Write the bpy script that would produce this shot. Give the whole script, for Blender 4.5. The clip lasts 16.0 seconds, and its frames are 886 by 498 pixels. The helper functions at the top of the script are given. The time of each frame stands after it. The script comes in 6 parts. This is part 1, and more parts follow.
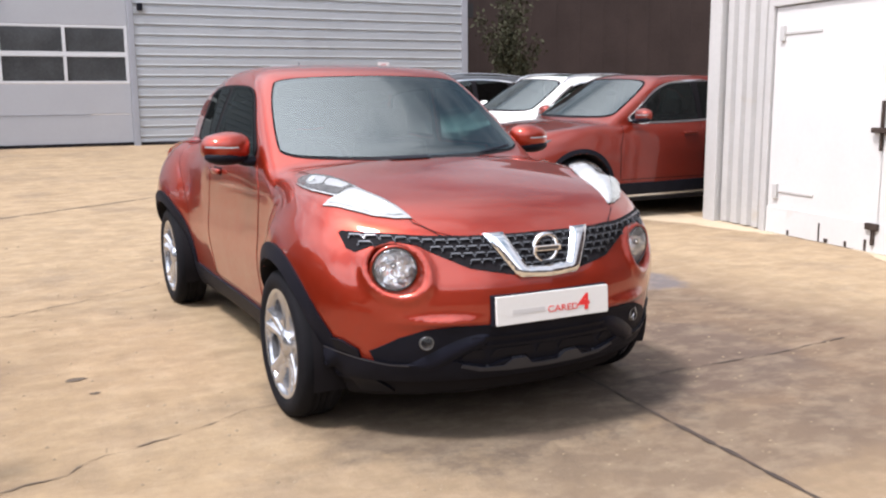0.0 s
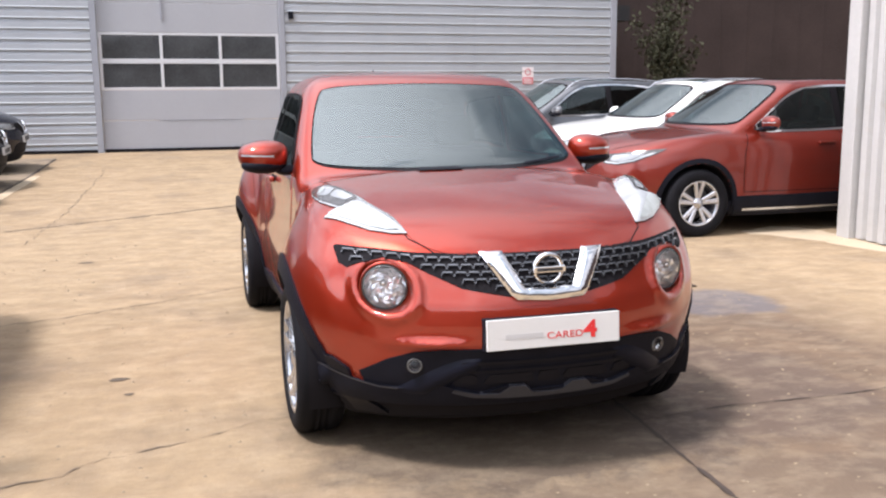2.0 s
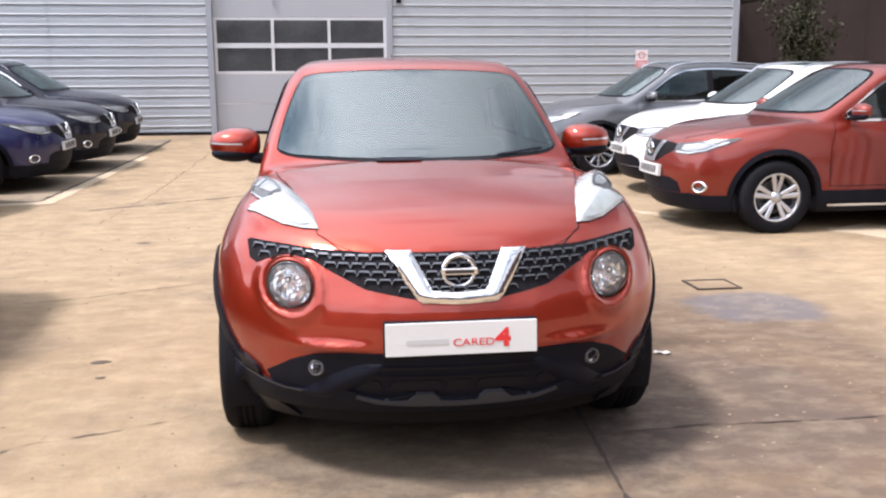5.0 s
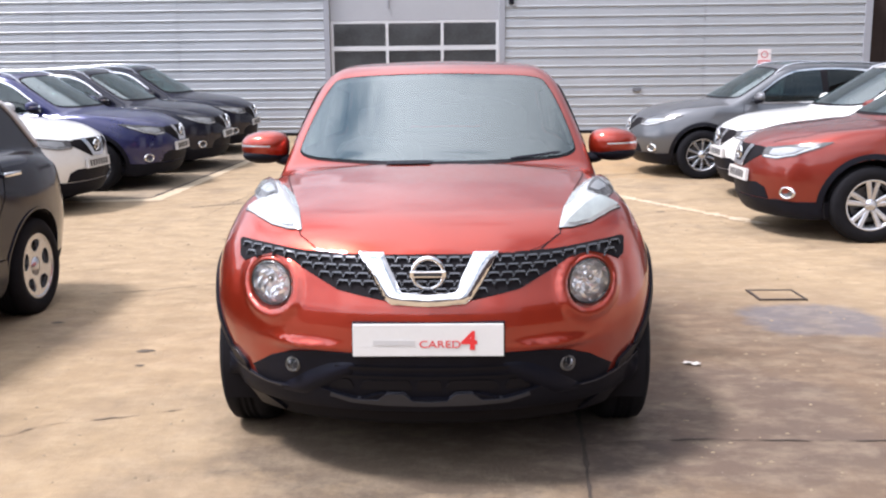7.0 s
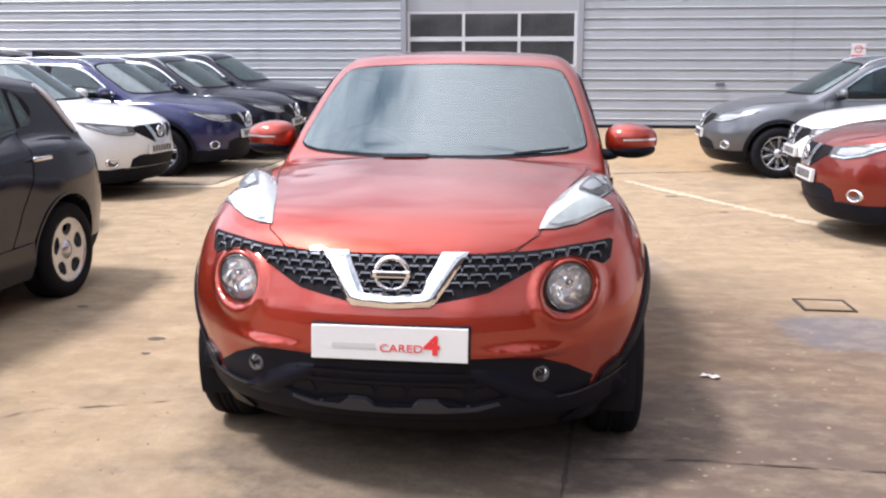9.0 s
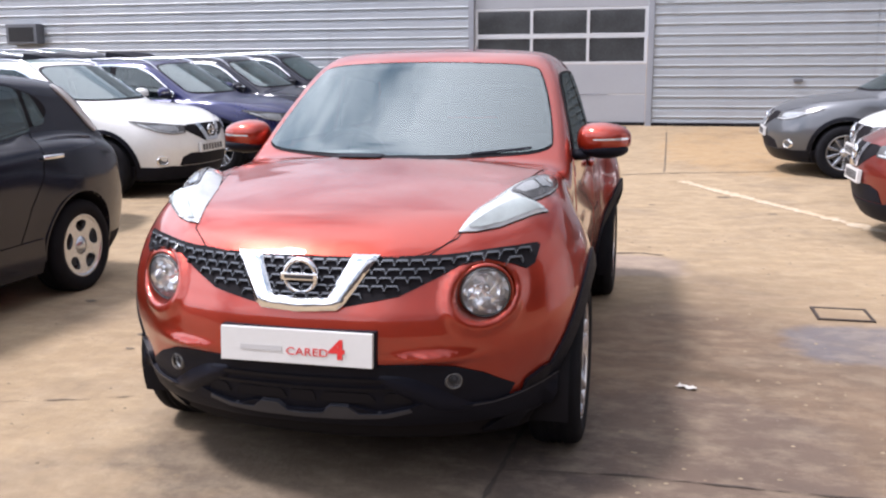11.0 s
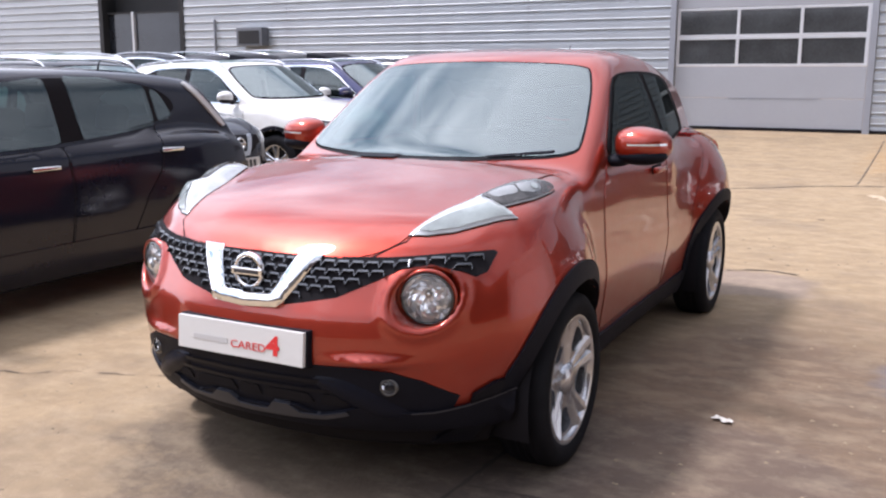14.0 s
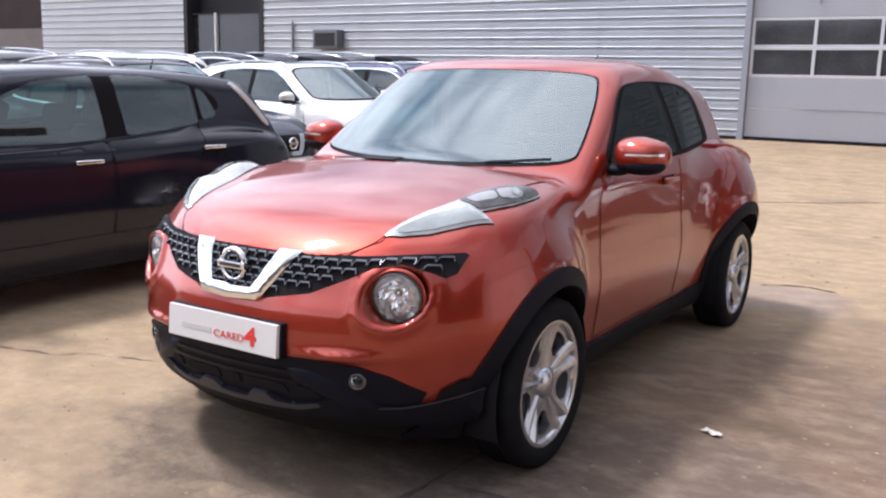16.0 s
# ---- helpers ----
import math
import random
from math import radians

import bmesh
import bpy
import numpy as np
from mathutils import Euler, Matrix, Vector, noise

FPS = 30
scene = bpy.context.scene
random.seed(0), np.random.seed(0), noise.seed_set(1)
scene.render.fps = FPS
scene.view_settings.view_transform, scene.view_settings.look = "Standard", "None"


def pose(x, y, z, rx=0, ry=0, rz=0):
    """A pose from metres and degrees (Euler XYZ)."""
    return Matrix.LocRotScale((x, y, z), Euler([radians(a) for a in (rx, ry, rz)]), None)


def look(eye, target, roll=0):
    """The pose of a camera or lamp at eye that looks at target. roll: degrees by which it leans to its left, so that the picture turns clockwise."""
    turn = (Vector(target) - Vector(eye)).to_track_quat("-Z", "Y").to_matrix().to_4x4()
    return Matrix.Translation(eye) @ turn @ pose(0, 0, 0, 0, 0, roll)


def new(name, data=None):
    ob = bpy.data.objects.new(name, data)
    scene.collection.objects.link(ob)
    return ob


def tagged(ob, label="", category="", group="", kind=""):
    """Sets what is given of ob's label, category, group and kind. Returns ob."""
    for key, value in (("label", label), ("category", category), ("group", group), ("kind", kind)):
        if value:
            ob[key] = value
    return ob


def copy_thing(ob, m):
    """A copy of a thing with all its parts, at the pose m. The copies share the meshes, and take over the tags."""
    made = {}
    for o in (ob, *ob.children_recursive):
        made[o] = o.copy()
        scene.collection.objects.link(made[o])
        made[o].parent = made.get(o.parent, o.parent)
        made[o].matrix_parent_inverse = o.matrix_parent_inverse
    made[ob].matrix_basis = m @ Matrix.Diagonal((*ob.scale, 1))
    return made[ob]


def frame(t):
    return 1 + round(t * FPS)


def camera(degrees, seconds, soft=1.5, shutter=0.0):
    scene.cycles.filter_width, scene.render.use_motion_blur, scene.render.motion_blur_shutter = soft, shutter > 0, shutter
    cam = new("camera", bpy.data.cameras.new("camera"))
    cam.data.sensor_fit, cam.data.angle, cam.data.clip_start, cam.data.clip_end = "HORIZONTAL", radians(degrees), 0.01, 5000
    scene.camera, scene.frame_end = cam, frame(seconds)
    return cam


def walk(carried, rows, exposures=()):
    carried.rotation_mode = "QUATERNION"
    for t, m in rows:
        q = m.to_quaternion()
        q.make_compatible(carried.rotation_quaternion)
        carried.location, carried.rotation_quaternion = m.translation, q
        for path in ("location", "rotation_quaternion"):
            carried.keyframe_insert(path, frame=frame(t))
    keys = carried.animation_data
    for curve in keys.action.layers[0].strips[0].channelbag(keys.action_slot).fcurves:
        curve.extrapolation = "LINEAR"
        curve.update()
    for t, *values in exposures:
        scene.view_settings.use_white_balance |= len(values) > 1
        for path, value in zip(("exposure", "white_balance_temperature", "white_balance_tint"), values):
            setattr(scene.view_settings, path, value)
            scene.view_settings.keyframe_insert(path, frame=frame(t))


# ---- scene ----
cam = camera(51.9, 16.0, soft=2.2)
PATH = [
    (0, (-1.966, -2.924, 1.38), (-1.075, -1.165, 1.046), -0.5),
    (0.5, (-1.784, -2.842, 1.371), (-0.947, -1.055, 1.046), 0.8),
    (1, (-1.635, -2.842, 1.372), (-0.89, -1.013, 1.057), -0.4),
    (1.5, (-1.444, -2.921, 1.388), (-0.81, -1.052, 1.059), -0.0),
    (2, (-1.289, -2.992, 1.395), (-0.738, -1.096, 1.073), -0.5),
    (2.5, (-1.166, -2.953, 1.376), (-0.657, -1.048, 1.041), -0.4),
    (3, (-1.018, -2.898, 1.393), (-0.54, -0.987, 1.049), 0.9),
    (3.5, (-0.889, -2.903, 1.389), (-0.429, -0.99, 1.028), -0.4),
    (4, (-0.714, -2.974, 1.403), (-0.332, -1.043, 1.049), -0.2),
    (6.5, (-0.045, -2.931, 1.413), (0.006, -0.964, 1.055), -1.2),
    (7, (0.125, -3.027, 1.419), (0.079, -1.058, 1.068), -0.6),
    (7.5, (0.218, -3.004, 1.404), (0.11, -1.036, 1.064), -1.2),
    (8, (0.34, -2.909, 1.408), (0.166, -0.948, 1.057), -0.8),
    (8.5, (0.428, -2.86, 1.413), (0.218, -0.905, 1.049), -0.2),
    (11, (1.102, -2.65, 1.416), (0.659, -0.736, 1.044), -0.2),
    (11.5, (1.272, -2.604, 1.427), (0.753, -0.709, 1.05), -0.2),
    (12, (1.475, -2.609, 1.435), (0.865, -0.74, 1.068), 0.5),
    (12.5, (1.572, -2.541, 1.419), (0.896, -0.696, 1.047), -0.1),
    (13, (1.66, -2.413, 1.41), (0.931, -0.587, 1.045), 0.1),
    (13.5, (1.755, -2.297, 1.417), (0.965, -0.495, 1.055), 0.6),
    (14, (1.928, -2.244, 1.406), (1.016, -0.503, 1.038), 0.2),
    (14.5, (2.108, -2.199, 1.427), (1.116, -0.501, 1.064), -0.3),
    (15, (2.211, -2.197, 1.425), (1.197, -0.511, 1.064), 0.0),
    (15.5, (2.25, -2.188, 1.421), (1.195, -0.528, 1.059), 0.4),
    (16, (2.274, -2.146, 1.42), (1.212, -0.49, 1.058), 1.4),
]
EXPOSURES = [(0.0, -0.08, 6200, 18), (4.0, 0.05, 6120, 19), (7.0, 0.05, 6050, 19), (11.0, -0.10, 6000, 20), (16.0, -0.18, 5950, 21)]
walk(cam, [(t, look(eye, target, roll)) for t, eye, target, roll in PATH], EXPOSURES)


# ---- world, sun ----
world = bpy.data.worlds.new("sky")
scene.world = world
world.use_nodes = True
wn, wl = world.node_tree.nodes, world.node_tree.links
wn.clear()
SUN_AZ, SUN_EL = 255.0, 62.0          # compass degrees from +y clockwise, and height
w_out = wn.new("ShaderNodeOutputWorld")
w_bg = wn.new("ShaderNodeBackground")
w_sky = wn.new("ShaderNodeTexSky")
w_sky.sky_type = "NISHITA"
w_sky.sun_disc = False
w_sky.sun_elevation = radians(SUN_EL)
w_sky.sun_rotation = radians(SUN_AZ)
w_sky.dust_density = 2.0
w_tc = wn.new("ShaderNodeTexCoord")
w_map = wn.new("ShaderNodeMapping")
w_map.inputs["Scale"].default_value = (1.0, 1.0, 1.3)
w_map.inputs["Location"].default_value = (-1.0, 0.5, 0.2)
w_noise = wn.new("ShaderNodeTexNoise")
w_noise.inputs["Scale"].default_value = 1.9
w_noise.inputs["Detail"].default_value = 6.0
w_noise.inputs["Roughness"].default_value = 0.55
w_ramp = wn.new("ShaderNodeValToRGB")
w_ramp.color_ramp.elements[0].position = 0.38
w_ramp.color_ramp.elements[1].position = 0.56
w_cloud = wn.new("ShaderNodeMix")
w_cloud.data_type = "RGBA"
w_cloud.inputs[6].default_value = (4.6, 6.2, 7.5, 1)
w_cloud.inputs[7].default_value = (23.5, 23.5, 23.2, 1)
w_mix = wn.new("ShaderNodeMix")
w_mix.data_type = "RGBA"
w_mix.inputs[0].default_value = 0.85
wl.new(w_tc.outputs["Generated"], w_map.inputs["Vector"])
wl.new(w_map.outputs["Vector"], w_noise.inputs["Vector"])
wl.new(w_noise.outputs["Fac"], w_ramp.inputs["Fac"])
wl.new(w_ramp.outputs["Color"], w_cloud.inputs[0])
wl.new(w_sky.outputs["Color"], w_mix.inputs[6])
# the veil of cloud is brighter round the sun and duller opposite it
w_dot = wn.new("ShaderNodeVectorMath")
w_dot.operation = "DOT_PRODUCT"
w_dot.inputs[1].default_value = (math.sin(radians(SUN_AZ)) * 0.75, math.cos(radians(SUN_AZ)) * 0.75, 0.66)
w_glow = wn.new("ShaderNodeMapRange")
w_glow.inputs["From Min"].default_value, w_glow.inputs["From Max"].default_value = 0.0, 1.0
w_glow.inputs["To Min"].default_value, w_glow.inputs["To Max"].default_value = 0.42, 2.05
w_veil = wn.new("ShaderNodeVectorMath")
w_veil.operation = "SCALE"
wl.new(w_tc.outputs["Generated"], w_dot.inputs[0])
wl.new(w_dot.outputs["Value"], w_glow.inputs["Value"])
wl.new(w_cloud.outputs[2], w_veil.inputs[0])
wl.new(w_glow.outputs[0], w_veil.inputs["Scale"])
wl.new(w_veil.outputs[0], w_mix.inputs[7])
wl.new(w_mix.outputs[2], w_bg.inputs["Color"])
w_bg.inputs["Strength"].default_value = 0.094
wl.new(w_bg.outputs["Background"], w_out.inputs["Surface"])

sun_data = bpy.data.lights.new("sun", "SUN")
sun_data.energy = 5.3
sun_data.angle = radians(9)
sun_data.color = (1.0, 0.95, 0.87)
sun = new("sun", sun_data)
_az, _el = radians(SUN_AZ), radians(SUN_EL)
sun.matrix_world = look((math.sin(_az) * math.cos(_el) * 40, math.cos(_az) * math.cos(_el) * 40, math.sin(_el) * 40), (0, 0, 0))


# ---- materials ----
def material(name, base, rough=0.5, metal=0.0, spec=0.5, coat=0.0, var=0.0, scale=3.0, bump=0.0, bump_scale=60.0,
             second=None, trans=0.0, emit=None, rough_var=0.0, grime=None, grime_at=0.62, grime_scale=1.3):
    """A Principled material with two scales of colour variation, fine relief and optional stains of their own colour."""
    m = bpy.data.materials.new(name)
    m.use_nodes = True
    nt = m.node_tree
    n, l = nt.nodes, nt.links
    b = n["Principled BSDF"]
    b.inputs["Roughness"].default_value = rough
    b.inputs["Metallic"].default_value = metal
    b.inputs["Specular IOR Level"].default_value = spec
    b.inputs["Coat Weight"].default_value = coat
    b.inputs["Coat Roughness"].default_value = 0.04
    b.inputs["Transmission Weight"].default_value = trans
    col = (*base, 1)
    b.inputs["Base Color"].default_value = col
    if emit:
        b.inputs["Emission Color"].default_value = (*emit[:3], 1)
        b.inputs["Emission Strength"].default_value = emit[3]
    tc = n.new("ShaderNodeTexCoord")
    if var or second or grime:
        big = n.new("ShaderNodeTexNoise")
        big.inputs["Scale"].default_value = scale
        big.inputs["Detail"].default_value = 6
        big.inputs["Roughness"].default_value = 0.6
        fine = n.new("ShaderNodeTexNoise")
        fine.inputs["Scale"].default_value = scale * 17
        fine.inputs["Detail"].default_value = 4
        l.new(tc.outputs["Object"], big.inputs["Vector"])
        l.new(tc.outputs["Object"], fine.inputs["Vector"])
        add = n.new("ShaderNodeMath")
        add.operation = "MULTIPLY_ADD"
        add.inputs[1].default_value = 0.45
        l.new(fine.outputs["Fac"], add.inputs[0])
        l.new(big.outputs["Fac"], add.inputs[2])
        ramp = n.new("ShaderNodeMapRange")
        ramp.inputs["From Min"].default_value = 0.45
        ramp.inputs["From Max"].default_value = 1.0
        l.new(add.outputs[0], ramp.inputs["Value"])
        mix = n.new("ShaderNodeMix")
        mix.data_type = "RGBA"
        dark = second or tuple(c * (1 - var) for c in base)
        mix.inputs[6].default_value = (*dark, 1)
        mix.inputs[7].default_value = col
        l.new(ramp.outputs[0], mix.inputs[0])
        out = mix.outputs[2]
        if grime:
            gn = n.new("ShaderNodeTexNoise")
            gn.inputs["Scale"].default_value = grime_scale
            gn.inputs["Detail"].default_value = 9
            gn.inputs["Roughness"].default_value = 0.68
            l.new(tc.outputs["Object"], gn.inputs["Vector"])
            gr = n.new("ShaderNodeMapRange")
            gr.inputs["From Min"].default_value = grime_at - 0.06
            gr.inputs["From Max"].default_value = grime_at + 0.1
            l.new(gn.outputs["Fac"], gr.inputs["Value"])
            gm = n.new("ShaderNodeMix")
            gm.data_type = "RGBA"
            gm.inputs[7].default_value = (*grime, 1)
            l.new(gr.outputs[0], gm.inputs[0])
            l.new(out, gm.inputs[6])
            out = gm.outputs[2]
        l.new(out, b.inputs["Base Color"])
        if rough_var:
            rr = n.new("ShaderNodeMapRange")
            rr.inputs["To Min"].default_value = max(0.02, rough - rough_var)
            rr.inputs["To Max"].default_value = min(1, rough + rough_var)
            l.new(ramp.outputs[0], rr.inputs["Value"])
            l.new(rr.outputs[0], b.inputs["Roughness"])
    if bump:
        bn = n.new("ShaderNodeTexNoise")
        bn.inputs["Scale"].default_value = bump_scale
        bn.inputs["Detail"].default_value = 5
        l.new(tc.outputs["Object"], bn.inputs["Vector"])
        bp = n.new("ShaderNodeBump")
        bp.inputs["Strength"].default_value = bump
        bp.inputs["Distance"].default_value = 0.01
        l.new(bn.outputs["Fac"], bp.inputs["Height"])
        l.new(bp.outputs["Normal"], b.inputs["Normal"])
    return m


def paint(name, base, metal=0.3, rough=0.32, coat=0.85, spec=0.5, ior=1.5):
    """Car paint: flake layer under a clear coat, with a trace of dust."""
    m = material(name, base, rough=rough, metal=metal, coat=coat, spec=spec, var=0.12, scale=2.0, rough_var=0.05)
    m.node_tree.nodes["Principled BSDF"].inputs["Coat IOR"].default_value = ior
    return m


M_RED = paint("red_metallic_paint", (0.325, 0.0255, 0.0068), 0.67, 0.35, 1.0, 0.5, 1.53)
M_RED2 = paint("deep_red_paint", (0.205, 0.020, 0.009), 0.55, 0.36, 1.0, 0.5, 1.42)
M_WHITE = paint("white_paint", (0.78, 0.78, 0.76), 0.0, 0.4)
M_BLUE = paint("blue_paint", (0.009, 0.012, 0.080), 0.3, 0.3, 0.7)
M_BLACK = paint("black_paint", (0.0110, 0.0122, 0.0230), 0.0, 0.13, 0.0, 0.43)
M_GREYCAR = paint("grey_paint", (0.10, 0.105, 0.115), 0.5, 0.36)
M_PLASTIC = material("black_plastic", (0.0100, 0.0105, 0.0165), 0.55, spec=0.10, var=0.3, scale=9, bump=0.12, bump_scale=320)
M_PLASTIC2 = material("satin_grey_plastic", (0.0055, 0.006, 0.010), 0.40, spec=0.17, var=0.25, scale=7, bump=0.08, bump_scale=280)
M_SKID = material("satin_skid_strip", (0.036, 0.038, 0.047), 0.36, spec=0.42, var=0.25, scale=8)
M_SEAM = material("panel_gap", (0.012, 0.011, 0.013), 0.8, spec=0.1)
def clear_lens(name):
    """Thin clear cover: mostly see-through, with a gloss that grows at the rim."""
    m = bpy.data.materials.new(name)
    m.use_nodes = True
    n, l = m.node_tree.nodes, m.node_tree.links
    n.clear()
    out, mix, tr, gl, fr = (n.new(k) for k in ("ShaderNodeOutputMaterial", "ShaderNodeMixShader", "ShaderNodeBsdfTransparent", "ShaderNodeBsdfGlossy", "ShaderNodeFresnel"))
    gl.inputs["Roughness"].default_value = 0.02
    fr.inputs["IOR"].default_value = 1.5
    l.new(fr.outputs[0], mix.inputs[0])
    l.new(tr.outputs[0], mix.inputs[1])
    l.new(gl.outputs[0], mix.inputs[2])
    l.new(mix.outputs[0], out.inputs["Surface"])
    return m


def car_pane(name, tint, gloss, rim=0.75):
    """A tinted pane: see-through, with a reflection that grows towards grazing angles."""
    m = bpy.data.materials.new(name)
    m.use_nodes = True
    n, l = m.node_tree.nodes, m.node_tree.links
    n.clear()
    out, mix, tr, gl, lw, pw, sc = (n.new(k) for k in ("ShaderNodeOutputMaterial", "ShaderNodeMixShader", "ShaderNodeBsdfTransparent", "ShaderNodeBsdfGlossy", "ShaderNodeLayerWeight", "ShaderNodeMath", "ShaderNodeMath"))
    tr.inputs["Color"].default_value = (*tint, 1)
    gl.inputs["Roughness"].default_value = 0.015
    gl.inputs["Color"].default_value = (0.86, 0.97, 0.97, 1)
    lw.inputs["Blend"].default_value = 0.5
    pw.operation, sc.operation = "POWER", "MULTIPLY_ADD"
    pw.inputs[1].default_value = 4.2
    sc.inputs[1].default_value, sc.inputs[2].default_value = rim, gloss
    sc.use_clamp = True
    l.new(lw.outputs["Facing"], pw.inputs[0])
    l.new(pw.outputs[0], sc.inputs[0])
    l.new(sc.outputs[0], mix.inputs[0])
    l.new(tr.outputs[0], mix.inputs[1])
    l.new(gl.outputs[0], mix.inputs[2])
    l.new(mix.outputs[0], out.inputs["Surface"])
    return m


M_LENS = clear_lens("clear_lens")
M_GLASS = car_pane("windscreen_glass", (0.44, 0.58, 0.57), 0.20)
M_SIDEGLASS = car_pane("side_glass", (0.40, 0.56, 0.53), 0.15, 0.4)
M_SUVGLASS = car_pane("crossover_side_glass", (0.22, 0.30, 0.29), 0.085, 0.4)
M_TINTGLASS = car_pane("tinted_side_glass", (0.09, 0.14, 0.135), 0.045, 0.22)
M_PRIVACY = car_pane("privacy_glass", (0.03, 0.036, 0.036), 0.05, 0.25)
M_LINING = material("cabin_lining", (0.15, 0.15, 0.145), 0.9, spec=0.1, var=0.2, scale=6)
M_SEAT = material("seat_cloth", (0.045, 0.045, 0.048), 0.95, spec=0.1, var=0.35, scale=9, bump=0.2, bump_scale=300)
M_DASH = material("dashboard", (0.035, 0.036, 0.038), 0.7, spec=0.25, var=0.2, scale=7)
M_GRILLE = material("grille_satin", (0.13, 0.137, 0.15), 0.25, metal=0.6, var=0.3, scale=20)
M_CHROME = material("chrome", (0.82, 0.83, 0.85), 0.09, metal=1.0, var=0.06, scale=12)
M_SILVER = material("silver_reflector", (0.93, 0.96, 1.0), 0.10, metal=0.66, var=0.05, scale=26)
M_GREYLENS = material("grey_lens", (0.42, 0.47, 0.47), 0.14, coat=0.5, var=0.25, scale=18)
M_DARKLENS = material("smoked_lens", (0.10, 0.098, 0.098), 0.10, metal=0.2, coat=0.5, var=0.5, scale=22, bump=0.6, bump_scale=30)
M_GUARD = material("satin_bumper_ridge", (0.006, 0.007, 0.014), 0.42, spec=0.14, var=0.25, scale=9, bump=0.06, bump_scale=260)
M_ALLOY = material("alloy", (0.56, 0.575, 0.61), 0.20, metal=0.84, var=0.12, scale=14)
M_TYRE = material("tyre_rubber", (0.0105, 0.0105, 0.0130), 0.8, spec=0.12, var=0.35, scale=12, bump=0.2, bump_scale=160)
M_DISC = material("brake_steel", (0.12, 0.12, 0.125), 0.5, metal=0.8, var=0.3, scale=20)
M_REDLENS = material("red_lens", (0.35, 0.015, 0.02), 0.12, coat=0.6)
M_LAMPWHITE = material("pearl_lamp", (0.56, 0.58, 0.59), 0.14, metal=0.3, coat=0.9, var=0.3, scale=11)
M_LAMPGREY = material("clear_lamp_far", (0.36, 0.38, 0.39), 0.12, metal=0.3, coat=0.9, var=0.4, scale=9)
M_PLATE = material("plate_white", (0.62, 0.62, 0.61), 0.35, var=0.06, scale=6, coat=0.2)
M_PRINTRED = material("print_red", (0.62, 0.03, 0.03), 0.4)
M_PRINTGREY = material("print_grey", (0.47, 0.47, 0.47), 0.4)
M_PLATEINK = material("plate_ink", (0.04, 0.04, 0.045), 0.5)
def concrete_yard(name):
    """Old yard concrete: pale sandy slabs, a browner worn apron with car shade mixed in, blotches, damp stains,
    speckle.
    """
    m = bpy.data.materials.new(name)
    m.use_nodes = True
    n, l = m.node_tree.nodes, m.node_tree.links
    b = n["Principled BSDF"]
    b.inputs["Specular IOR Level"].default_value = 0.3
    tc = n.new("ShaderNodeTexCoord")

    def noise_at(scale, detail, rough, stretch=(1, 1, 1)):
        mp = n.new("ShaderNodeMapping")
        mp.inputs["Scale"].default_value = stretch
        t = n.new("ShaderNodeTexNoise")
        t.inputs["Scale"].default_value, t.inputs["Detail"].default_value, t.inputs["Roughness"].default_value = scale, detail, rough
        l.new(tc.outputs["Object"], mp.inputs["Vector"])
        l.new(mp.outputs["Vector"], t.inputs["Vector"])
        return t.outputs["Fac"]

    def ramp(value, a, b_):
        r = n.new("ShaderNodeMapRange")
        r.inputs["From Min"].default_value, r.inputs["From Max"].default_value = a, b_
        l.new(value, r.inputs["Value"])
        return r.outputs[0]

    def blend(fac, a, b_, mode="MIX"):
        x = n.new("ShaderNodeMix")
        x.data_type, x.blend_type = "RGBA", mode
        for sock, v in ((0, fac), (6, a), (7, b_)):
            if hasattr(v, "is_linked"):
                l.new(v, x.inputs[sock])
            else:
                x.inputs[sock].default_value = v
        return x.outputs[2]

    def maths(op, a, b_):
        x = n.new("ShaderNodeMath")
        x.operation = op
        for k, v in ((0, a), (1, b_)):
            if hasattr(v, "is_linked"):
                l.new(v, x.inputs[k])
            else:
                x.inputs[k].default_value = v
        return x.outputs[0]

    big, mid, fine = noise_at(0.55, 5, 0.6), noise_at(2.7, 7, 0.65, (1, 1.6, 1)), noise_at(38, 4, 0.7)
    pale = blend(ramp(mid, 0.32, 0.68), PALE_B, PALE_A)
    worn = blend(ramp(mid, 0.30, 0.66), WORN_SHADE_B, WORN_SHADE_A)
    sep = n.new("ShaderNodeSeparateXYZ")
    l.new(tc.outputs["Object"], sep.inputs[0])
    # worn stand round one place of the yard, ragged border; the car's side shade is in its tone
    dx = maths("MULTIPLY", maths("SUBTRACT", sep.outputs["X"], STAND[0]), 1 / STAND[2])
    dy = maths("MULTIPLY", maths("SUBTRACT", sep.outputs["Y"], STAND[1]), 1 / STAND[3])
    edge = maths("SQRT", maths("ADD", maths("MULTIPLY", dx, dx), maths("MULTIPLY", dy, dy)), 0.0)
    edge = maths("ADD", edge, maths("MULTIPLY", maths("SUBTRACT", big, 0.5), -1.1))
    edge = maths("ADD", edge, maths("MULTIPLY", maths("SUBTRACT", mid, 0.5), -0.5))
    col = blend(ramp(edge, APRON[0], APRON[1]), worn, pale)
    # repairs, washed sand, old stains and the shade painted under the car, each with its own ragged outline
    rag = noise_at(3.4, 8, 0.7)
